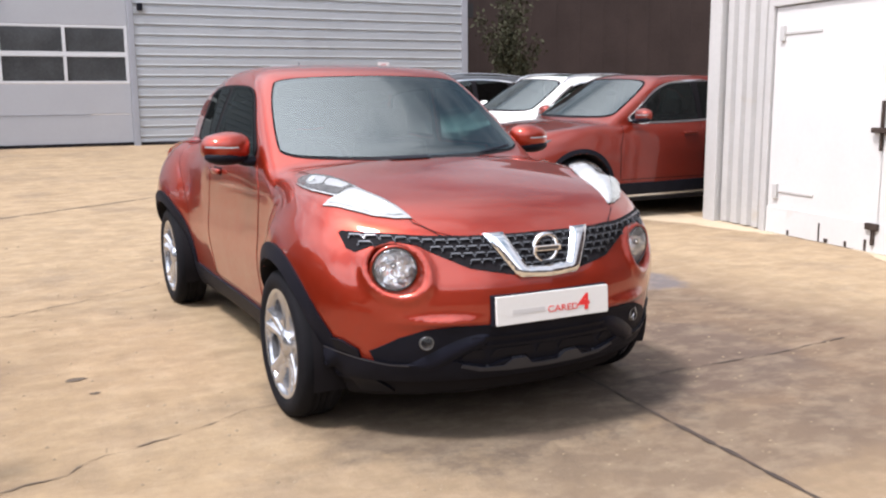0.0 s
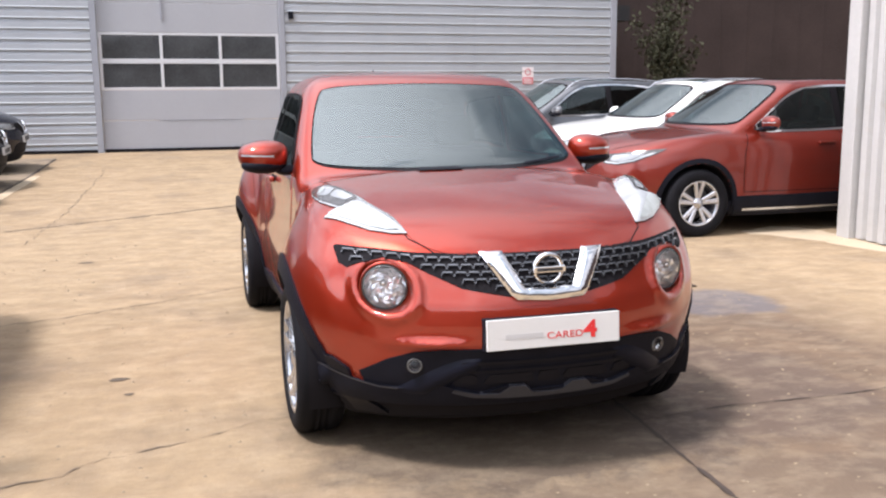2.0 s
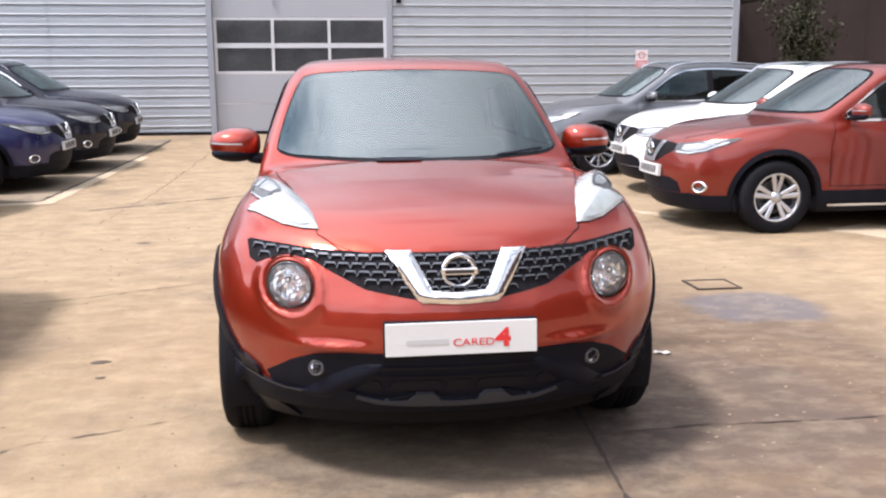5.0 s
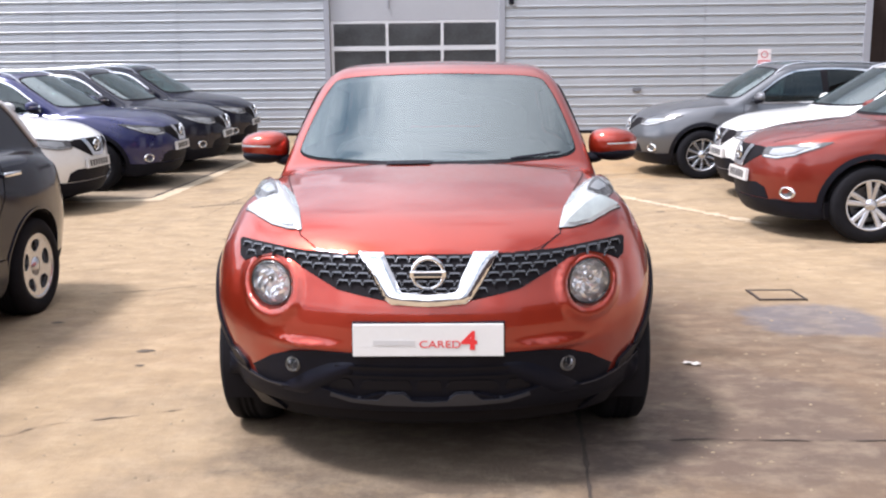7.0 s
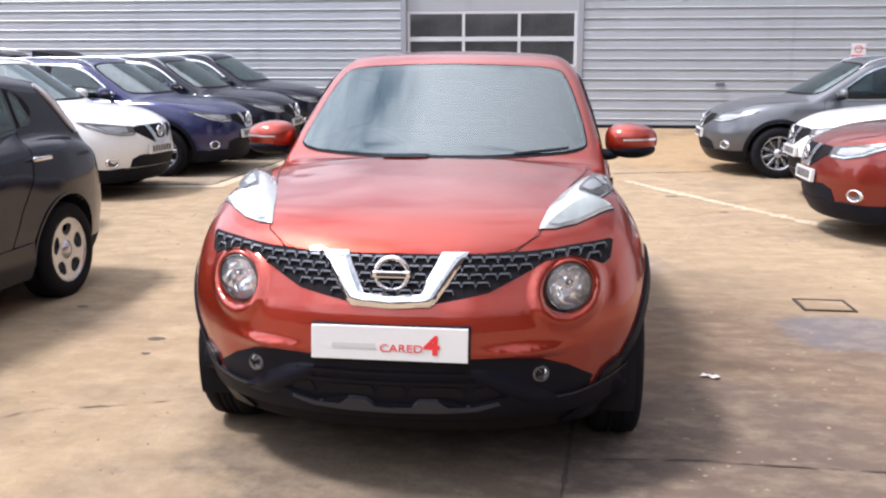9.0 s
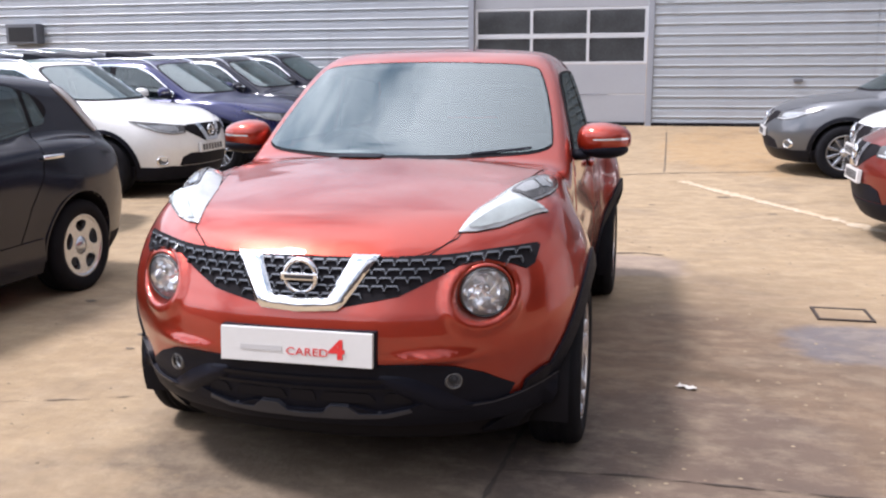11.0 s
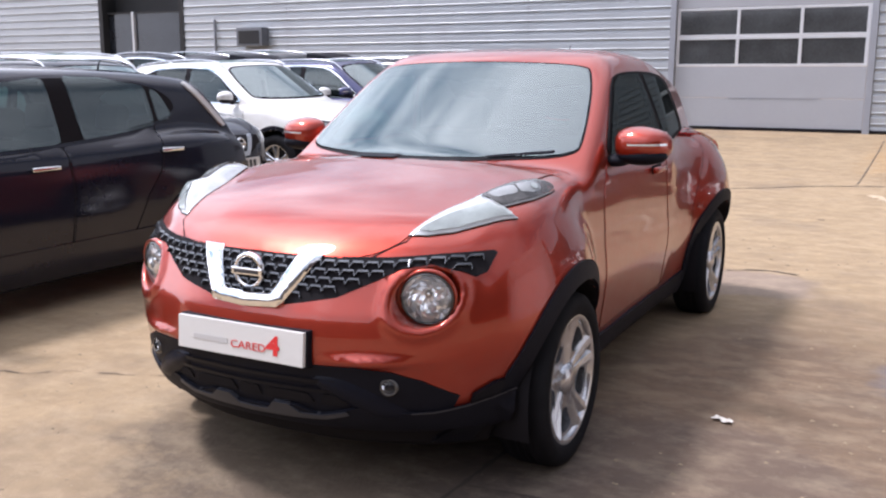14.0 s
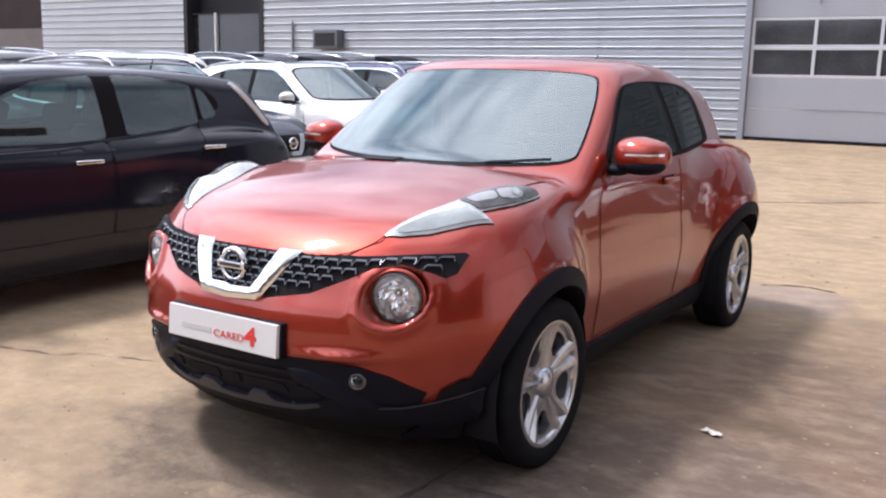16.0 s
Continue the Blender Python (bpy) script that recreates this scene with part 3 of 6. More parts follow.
crack([(0.66, 1.4), (0.61, 0.6), (0.57, 0.0), (0.505, -0.9), (0.42, -2.2)], 0.024, 1, ground, mat=M_JOINT, wander=0.008, thin=0.05)
crack([(-2.6, 0.2), (-2.0, 0.52), (-1.3, 0.78)], 0.011, 2, ground, wander=0.06)
crack([(-1.25, 0.8), (-0.89, 0.94), (-0.3, 1.1)], 0.010, 12, ground, wander=0.06)
crack([(-2.5, 3.2), (-2.0, 3.35), (-1.5, 3.6), (-0.83, 4.05)], 0.012, 3, ground)
crack([(-3.1, 7.6), (-1.84, 8.29), (0.24, 9.5), (0.9, 10.0), (2.4, 10.4), (5.0, 11.3)], 0.045, 4, ground, wander=0.02, thin=0.08)
crack([(0.62, 0.44), (1.1, 0.49), (1.7, 0.47), (2.4, 0.52)], 0.012, 6, ground, mat=M_JOINT, wander=0.012)
crack([(-7.0, 7.91), (-4.85, 8.22), (-3.85, 8.39), (-3.78, 10.4), (-3.61, 13.2), (-3.5, 15.8)], 0.07, 7, ground, mat=M_JOINT, lift=0.006, wander=0.008, thin=0.05)
crack([(1.25, 10.25), (1.29, 12.5), (1.33, 15.6)], 0.03, 17, ground, wander=0.012)
crack([(-2.75, 6.6), (-2.6, 10.0), (-2.5, 13.8)], 0.012, 8, ground, wander=0.05)
crack([(0.72, 4.63), (0.87, 4.73), (1.02, 4.77), (1.22, 4.71)], 0.034, 9, ground, wander=0.02, thin=0.1)
crack([(1.45, 9.4), (2.3, 7.8), (3.2, 6.1)], 0.17, 10, ground, name="worn_line", mat=M_WORNPAINT, wander=0.01, thin=0.0)


def ground_sheet(name, pts, mat, lift, parent, seed=0, ragged=0.03):
    rnd = random.Random(seed)
    ring = [(x + rnd.uniform(-ragged, ragged), y + rnd.uniform(-ragged, ragged)) for x, y in dense(pts, 0.12)]
    verts = [(x, y, ground_z(y) + lift) for x, y in ring]
    me = mesh_from(name, verts, [tuple(range(len(verts)))], mat, False)
    bm = bmesh.new()
    bm.from_mesh(me)
    bmesh.ops.triangulate(bm, faces=bm.faces)
    bm.to_mesh(me)
    bm.free()
    return add_part(name, me, parent)


ground_sheet("bay_surface", [(-9.0, 7.6), (-4.85, 8.23), (-3.86, 8.40), (-3.79, 10.4), (-3.62, 13.2), (-3.5, 15.9), (-9.0, 15.9)], M_BAY, 0.003, ground, 6, 0.02)
ground_sheet("bay_edge", [(-7.0, 7.66), (-4.85, 7.97), (-3.66, 8.18), (-3.60, 10.4), (-3.44, 13.2), (-3.60, 13.2), (-3.77, 10.4), (-3.84, 8.37), (-4.85, 8.20), (-7.0, 7.88)], M_PALESTRIP, 0.0045, ground, 31, 0.012)

ground_sheet("pale_strip", [(4.30, 5.15), (4.87, 5.50), (5.15, 5.15), (5.19, 4.74), (5.21, 3.95), (5.00, 2.0), (4.55, 1.9), (4.82, 2.46), (4.95, 3.29), (4.80, 3.91), (4.68, 4.55)], M_PALESTRIP, 0.003, ground, 22, 0.04)


def manhole(x0, x1, y0, y1):
    e = new("manhole_cover")
    e.location = (0, 0, 0.004)
    bm = bmesh.new()
    for a in ((x0, x1, y0, y0 + 0.022), (x0, x1, y1 - 0.03, y1), (x0, x0 + 0.018, y0 + 0.022, y1 - 0.03), (x1 - 0.018, x1, y0 + 0.022, y1 - 0.03)):
        box_bm(*a, -0.01, 0.006, bm=bm)
    part("rim", bm, M_IRON, e, "rusted iron rim")
    part("lid", box_bm(x0 + 0.02, x1 - 0.02, y0 + 0.024, y1 - 0.032, -0.01, 0.003), M_CONCRETE, e, "concrete-filled lid")
    return tagged(e, "small square manhole cover with rusted rim set in concrete", "manhole cover")


def blot(x, y, r, seed):
    rnd = random.Random(seed)
    ring = [(x + r * rnd.uniform(.55, 1.1) * 1.6 * math.cos(a * .45), y + r * rnd.uniform(.55, 1.1) * math.sin(a * .45)) for a in range(14)]
    verts = [(a, b, ground_z(b) + .0035) for a, b in ring]
    return add_part("stain", mesh_from("stain", verts, [tuple(range(14))], M_CRACK, False), ground)


for k, (x, y, r) in enumerate(((-1.63, 1.78, .035), (-1.57, 1.51, .02), (-2.1, 5.46, .045), (1.9, 8.1, .06), (2.3, 7.0, .04), (1.1, 7.4, .03), (-2.4, 2.4, .03))):
    blot(x, y, r, k)


def debris():
    """Grit, bark and pale flecks lying about the yard."""
    rnd = random.Random(11)
    verts, faces = [], []
    for _ in range(1300):
        x, y = rnd.uniform(-3.2, 3.6), -1.2 + 7.5 * rnd.random() ** 1.7
        if -1.0 < x < 1.0 and -.1 < y < 4.3:
            continue
        r = rnd.uniform(.003, .011) * (0.6 + 0.1 * (y + 1.2))
        k = len(verts)
        z = ground_z(y)
        for a in range(5):
            q = a * 1.257 + rnd.uniform(-.3, .3)
            verts.append((x + r * 1.4 * math.cos(q), y + r * math.sin(q), z + .001))
        verts.append((x, y, z + r * .8))
        faces += [(k + a, k + (a + 1) % 5, k + 5) for a in range(5)]
    me = mesh_from("debris", verts, faces, M_GRIT, False)
    return tagged(add_part("debris", me), "scattered grit and pale flecks on the concrete", "debris", kind="stuff")


debris()
manhole(2.08, 2.40, 2.90, 3.2)


def litter():
    bm = bmesh.new()
    bmesh.ops.create_grid(bm, x_segments=5, y_segments=3, size=0.5)
    rnd = random.Random(4)
    for v in bm.verts:
        v.co = Vector((v.co.x * 0.085 + rnd.uniform(-.006, .006), v.co.y * 0.04 + rnd.uniform(-.006, .006), rnd.uniform(0.004, 0.02)))
    ob = part("litter", bm, M_PAPER, None, m=pose(1.29, 1.5, 0, 0, 0, -25))
    return tagged(ob, "crumpled scrap of pale paper lying on the concrete", "litter")


litter()

# ---- building ----
PITCH = 0.205


def clad_panel(x0, x1, z0, z1, pitch=PITCH, depth=0.028):
    """One sheet of horizontally ribbed cladding; face towards -y at y = 0."""
    prof = []
    z = z0
    while z < z1 - 1e-6:
        top = min(z + pitch, z1)
        prof += [(0.0, z), (-0.012, min(z + 0.008, top)), (-0.012, min(z + 0.022, top)), (0.0, min(z + 0.034, top)), (0.0, min(z + pitch * 0.62, top)), (depth, min(z + pitch * 0.82, top)), (depth, min(z + pitch * 0.95, top))]
        z += pitch
    prof.append((0.0, z1))
    n = len(prof)
    verts = [(x0, d, z) for d, z in prof] + [(x1, d, z) for d, z in prof]
    faces = [(i, n + i, n + i + 1, i + 1) for i in range(n - 1)]
    verts += [(x0, 0.062, z0), (x0, 0.062, z1), (x1, 0.062, z0), (x1, 0.062, z1)]
    k = 2 * n
    faces += [(k, k + 1, k + 3, k + 2)]
    return mesh_from("panel", verts, faces, M_CLAD, False)


BASE = 0.375
TOP = 6.4


def wall_run(name, x0, x1, joints, z0=BASE, z1=TOP):
    w = part(name, box_bm(x0, x1, 0.065, 0.28, 0.0, z1), M_JAMB, None, m=Matrix.Translation((0, WALL_Y, 0)))
    tagged(w, "workshop wall with grey horizontally ribbed steel cladding", "wall", kind="structure")
    xs = [x0] + [j for j in joints if x0 < j < x1] + [x1]
    for a, b in zip(xs, xs[1:]):
        add_part("panel", clad_panel(a + 0.006, b - 0.006, z0, z1), w)
    part("plinth", box_bm(x0, x1, 0.03, 0.062, 0.0, z0 - 0.03), M_JAMB, w)
    part("base_gap", box_bm(x0, x1, -0.022, -0.014, 0.30, 0.475), M_SEAM, w, "dark gap along the foot of the wall")
    return w


D0, D1 = -2.68, 0.90
wall_run("wall_north", D1 + 0.12, 8.57, (5.2,))
wall_run("wall_north", -15.8, D0 - 0.12, (-12.4, -8.6, -5.9))
wall_run("wall_north", -25.8, -18.95, (-22.4,))
hdr = part("wall_north", box_bm(D0 - 0.12, D1 + 0.12, 0.0, 0.28, 5.0, TOP), M_CLAD, None, m=Matrix.Translation((0, WALL_Y, 0)))
tagged(hdr, "plain grey steel panel above the workshop door", "wall", kind="structure")
part("parapet", box_bm(-25.9, 8.66, -0.06, 0.34, TOP, TOP + 0.16, 0.01), M_JAMB, hdr)
end = part("wall_east", box_bm(8.57, 8.63, 0.0, 9.0, 0.0, TOP), M_CLAD, None, m=Matrix.Translation((0, WALL_Y, 0)))
tagged(end, "grey steel end wall of the workshop", "wall", kind="structure")
part("corner_trim", box_bm(8.50, 8.65, -0.03, 0.05, 0.0, TOP, 0.006), M_JAMB, end)


def sectional_door():
    e = new("door_1")
    e.location = (0, WALL_Y, 0)
    tagged(e, "closed grey sectional workshop door with two rows of windows", "garage door", kind="structure")
    for x0, x1 in ((D0 - 0.12, D0), (D1, D1 + 0.12)):
        part("jamb", box_bm(x0, x1, -0.03, 0.2, 0.0, 5.0, 0.006), M_JAMB, e)
    part("bottom_seal", box_bm(D0 + 0.01, D1 - 0.01, 0.03, 0.058, 0.30, 0.478), M_SEAM, e, "black rubber bottom seal")
    part("threshold", box_bm(D0, D1, 0.02, 0.2, 0.0, BASE - 0.02), M_SEAM, e)
    y0, y1 = 0.06, 0.11
    for z0, z1 in ((BASE, 1.045), (1.051, 1.66), (2.80, 3.39), (3.396, 4.0), (4.006, 5.0)):
        part("panel", box_bm(D0 + 0.01, D1 - 0.01, y0, y1, z0, z1, 0.006), M_DOORW, e)
    w0, w1 = D0 + 0.01, D1 - 0.01
    cols = np.linspace(w0 + 0.03, w1 - 0.03, 4)
    for z0, z1 in ((1.666, 2.23), (2.236, 2.794)):
        fr = bmesh.new()
        t = 0.045
        box_bm(w0, w1, y0, y1, z0, z0 + t, 0.004, fr)
        box_bm(w0, w1, y0, y1, z1 - t, z1, 0.004, fr)
        for i, c in enumerate(cols):
            box_bm(c - 0.03, c + 0.03, y0 - 0.002, y1 + 0.002, z0 + t, z1 - t, 0.004, fr)
        f = part("window_frame", fr, M_DOORFR, e, "pale aluminium window frame")
        for a, b in zip(cols, cols[1:]):
            part("pane", box_bm(a + 0.03, b - 0.03, y0 + 0.02, y0 + 0.03, z0 + t, z1 - t), M_DARKGLASS, f)
    part("pull_rail", box_bm(-1.6, 0.1, y0 - 0.008, y0, 1.046, 1.052), M_JAMB, e)
    part("latch_box", box_bm(-1.46, -1.42, y0 - 0.03, y0, 3.05, 3.5, 0.006), M_JAMB, e)


sectional_door()


def side_entrance():
    """Dark glazed entrance in the far stretch of the wall."""
    e = new("door_2")
    e.location = (0, WALL_Y, 0)
    tagged(e, "dark glazed workshop entrance with a pale post", "entrance", kind="structure")
    part("recess", box_bm(-18.95, -15.8, 0.5, 0.6, 0.0, TOP), M_DARKVOID, e)
    for x0, x1 in ((-18.95, -18.8), (-15.95, -15.8)):
        part("jamb", box_bm(x0, x1, -0.02, 0.5, 0.0, TOP), M_DARKVOID, e)
    part("pane", box_bm(-18.8, -17.86, 0.2, 0.22, 0.3, 3.15), M_ENTRYGLASS, e)
    part("pane", box_bm(-17.74, -15.95, 0.2, 0.22, 0.3, 3.15), M_ENTRYGLASS, e)
    part("transom", box_bm(-18.8, -15.95, 0.16, 0.24, 3.15, 3.20), M_DARKVOID, e)
    part("post", box_bm(-17.84, -17.76, 0.12, 0.26, 0.3, 3.2, 0.01), M_DOORFR, e)


side_entrance()


def wall_box(x0, x1, z0, z1, d, mat, label, cat, name):
    bm = box_bm(x0, x1, -d, 0.0, z0, z1, 0.012)
    ob = part(name, bm, mat, None, m=Matrix.Translation((0, WALL_Y, 0)))
    return tagged(ob, label, cat)


def flue_vent():
    e = new("wall_vent")
    e.location = (0, WALL_Y, 0)
    part("hood", box_bm(-13.80, -12.98, -0.28, 0.0, 2.20, 2.66, 0.015), M_VENT, e)
    part("mouth", box_bm(-13.72, -13.06, -0.29, -0.278, 2.25, 2.58, 0.004), M_DARKVOID, e)
    part("pipe", box_bm(-14.75, -14.70, -0.06, 0.0, 0.4, 2.9, 0.01), M_JAMB, e)
    return tagged(e, "grey box vent with a dark mouth fixed to the cladding", "vent")


flue_vent()


def warning_sign():
    e = new("sign")
    e.location = (0, WALL_Y - 0.008, 0)
    part("plate", box_bm(6.32, 6.60, -0.004, 0.0, 1.74, 2.13), M_SIGNW, e)
    part("lower_field", box_bm(6.33, 6.59, -0.008, -0.005, 1.75, 1.90), M_SIGNRED, e)
    v, q = lathe([(0.075, -0.009), (0.055, -0.009)], 28, "y")
    add_part("ring", mesh_from("ring", [(a + 6.46, b, c + 2.015) for a, b, c in v], q, M_SIGNRED, False), e)
    for i in range(3):
        part("text_bar", box_bm(6.36, 6.56, -0.011, -0.009, 1.77 + i * 0.04, 1.79 + i * 0.04), M_SIGNW, e)
    return tagged(e, "small red and white warning sign on the cladding", "sign")


warning_sign()
wall_box(3.72, 3.90, 1.285, 1.355, 0.05, M_VENT, "small dark fitting on the ribbed wall", "wall fitting", "wall_fitting")
wall_box(1.10, 1.20, 3.1, 3.25, 0.10, M_PLASTIC, "small black security lamp on the wall", "lamp", "wall_lamp")

# ---- dark brown hall and shrub beyond the corner ----
BACK_Y = 25.0


def brown_hall():
    e = new("brown_hall")
    e.location = (0, BACK_Y, 0)
    part("wall", box_bm(6.0, 46.0, 0.0, 0.4, 0.0, 9.0), M_BROWN, e)
    for i in range(38):
        part("board", box_bm(6.4 + i * 1.04, 6.46 + i * 1.04, -0.012, 0.0, 0.0, 9.0), M_BROWN, e)
    part("canopy", box_bm(6.2, 12.2, -2.2, 0.0, 3.75, 4.2), M_DARKVOID, e)
    return tagged(e, "tall dark brown clad hall standing in shade", "building")


brown_hall()


def far_wall():
    e = new("boundary_wall")
    e.location = (0, 19.5, 0)
    part("wall", box_bm(-60.0, -26.2, 0.0, 0.3, 0.0, 3.05), M_BOUND, e, "weathered grey-brown wall")
    part("hall", box_bm(-60.0, -26.0, 4.0, 4.4, 0.0, 9.0), M_BROWN, e, "dark hall behind")
    return tagged(e, "weathered boundary wall with a dark hall behind it", "wall")


far_wall()


def unseen_yard_wall(x0, x1, y0, y1, h):
    """Plain unseen wall that closes the yard, added to darken what the car's front reflects."""
    w = part("wall_south", box_bm(x0, x1, y0, y1, -0.2, h, 0.02), M_RENDERED, None)
    return tagged(w, "unseen plain wall added behind the view to darken car reflections", "wall", kind="structure")


unseen_yard_wall(-40.0, 15.0, -15.3, -15.0, 4.8)


# never in view; added so the car's right side reflects a dark band
def unseen_east_hall():
    e = new("brown_hall")
    e.location = (12.0, 0, 0)
    part("wall", box_bm(0.0, 0.4, -15.0, 12.0, -0.2, 8.0), M_BROWN, e)
    return tagged(e, "unseen dark brown hall wall added for dark reflections in the car's side", "building")


unseen_east_hall()


def shrub(x, y, h, seed, name="shrub"):
    rnd = random.Random(seed)
    e = new(name)
    e.location = (x, y, ground_z(y))
    bm = bmesh.new()
    tips = []
    for i in range(9):
        p, d = Vector((0, 0, 0)), Vector((rnd.uniform(-.07, .07), rnd.uniform(-.07, .07), 1)).normalized()
        r = rnd.uniform(0.03, 0.055)
        L = h * rnd.uniform(0.55, 1.0)
        for s in range(6):
            q = p + d * L / 6
            m = Matrix.Translation((p + q) / 2) @ (q - p).to_track_quat("Z", "Y").to_matrix().to_4x4()
            bmesh.ops.create_cone(bm, segments=6, radius1=r, radius2=r * 0.8, depth=L / 6 * 1.05, matrix=m)
            if s > 1:
                tips.append(q.copy())
            p, r = q, r * 0.8
            d = (d + Vector((rnd.uniform(-.2, .2), rnd.uniform(-.2, .2), rnd.uniform(-.05, .25)))).normalized()
    part("trunk", bm, M_BARK, e)
    verts, faces = [], []
    for t in tips:
        for _ in range(70):
            c = t + Vector((rnd.gauss(0, .13), rnd.gauss(0, .13), rnd.gauss(0, .2)))
            u = Vector((rnd.uniform(-1, 1), rnd.uniform(-1, 1), rnd.uniform(-1, 1))).normalized()
            w = u.cross(Vector((rnd.uniform(-1, 1), rnd.uniform(-1, 1), rnd.uniform(-1, 1)))).normalized()
            s = rnd.uniform(0.04, 0.085)
            k = len(verts)
            verts += [c - u * s, c + w * s * 0.5, c + u * s, c - w * s * 0.5]
            faces.append((k, k + 1, k + 2, k + 3))
    add_part("crown", mesh_from("crown", verts, faces, M_LEAF, False), e)
    return tagged(e, "straggly grey-green shrub against the brown hall", "shrub")


shrub(12.75, 21.5, 3.6, 5)
shrub(13.15, 21.8, 2.4, 8)

# ---- white shed ----
def shed():
    e = new("shed")
    e.matrix_basis = pose(5.15, 4.66, 0, 0, 0, -90 - 7.5)     # local +x runs along the face towards the viewer, +y to its inside
    # local y is behind the face
    H = 3.6
    part("corner_post", box_bm(0.0, 0.20, -0.06, 0.10, 0.0, H, 0.01), M_SHEDW, e)
    verts, faces = [], []
    prof = []
    x = 0.24
    for i in range(4):
        prof += [(x, 0.0), (x + 0.09, 0.0), (x + 0.115, 0.06), (x + 0.15, 0.06)]
        x += 0.17
    n = len(prof)
    verts = [(a, b, 0.02) for a, b in prof] + [(a, b, H) for a, b in prof]
    faces = [(i, i + 1, n + i + 1, n + i) for i in range(n - 1)]
    add_part("corrugated_sheet", mesh_from("corrugated_sheet", verts, faces, M_SHEDW, False), e)
    part("door_jamb", box_bm(0.90, 0.98, -0.03, 0.06, 0.0, 2.19, 0.006), M_SHEDW, e)
    part("door_head", box_bm(0.90, 3.9, -0.03, 0.06, 2.19, 2.28, 0.006), M_SHEDW, e)
    part("upper_sheet", box_bm(0.92, 4.2, 0.005, 0.06, 2.28, H), M_SHEDW, e)
    d = part("door", box_bm(0.99, 2.4, 0.0, 0.05, 0.012, 2.18, 0.006), M_SHEDDOOR, e, "white steel door leaf")
    part("door", box_bm(2.41, 3.84, 0.0, 0.05, 0.012, 2.18, 0.006), M_SHEDDOOR, e, "white steel door leaf")
    for z in (1.93, 0.42):
        bm = box_bm(1.12, 1.62, -0.010, -0.001, z - 0.012, z + 0.012, 0.003)
        box_bm(1.08, 1.14, -0.03, -0.001, z - 0.07, z + 0.07, 0.004, bm)
        part("hinge", bm, M_SHEDW, d)
    bm = box_bm(2.31, 2.50, -0.05, -0.001, 1.03, 1.075, 0.006)
    box_bm(2.39, 2.41, -0.03, -0.001, 0.88, 1.30, 0.004, bm)
    part("latch", bm, M_IRON, d, "dark iron latch")
    bm = box_bm(2.30, 2.44, -0.04, -0.001, 0.20, 0.26, 0.006)
    box_bm(2.36, 2.40, -0.03, -0.001, 0.07, 0.22, 0.004, bm)
    part("bolt", bm, M_IRON, d, "iron bolt")
    part("kickboard", box_bm(0.99, 3.84, -0.012, -0.001, 0.006, 0.26), M_SHEDDOOR, e)
    for x, w, h in ((1.30, .03, .05), (1.72, .022, .17), (1.80, .05, .04), (2.05, .03, .05), (2.28, .03, .10), (2.9, .06, .05)):
        part("rust_chip", box_bm(x, x + w, -0.015, -0.0125, 0.008, 0.008 + h, 0.001), M_IRON, e, "rusted paint chip")
    part("back_wall", box_bm(0.02, 0.12, 0.11, 4.5, 0.0, H), M_SHEDW, e)
    part("body", box_bm(0.13, 4.2, 0.07, 4.5, 0.0, H), M_SHEDW, e)
    return tagged(e, "white painted steel shed with double doors and iron latch", "shed")


shed()


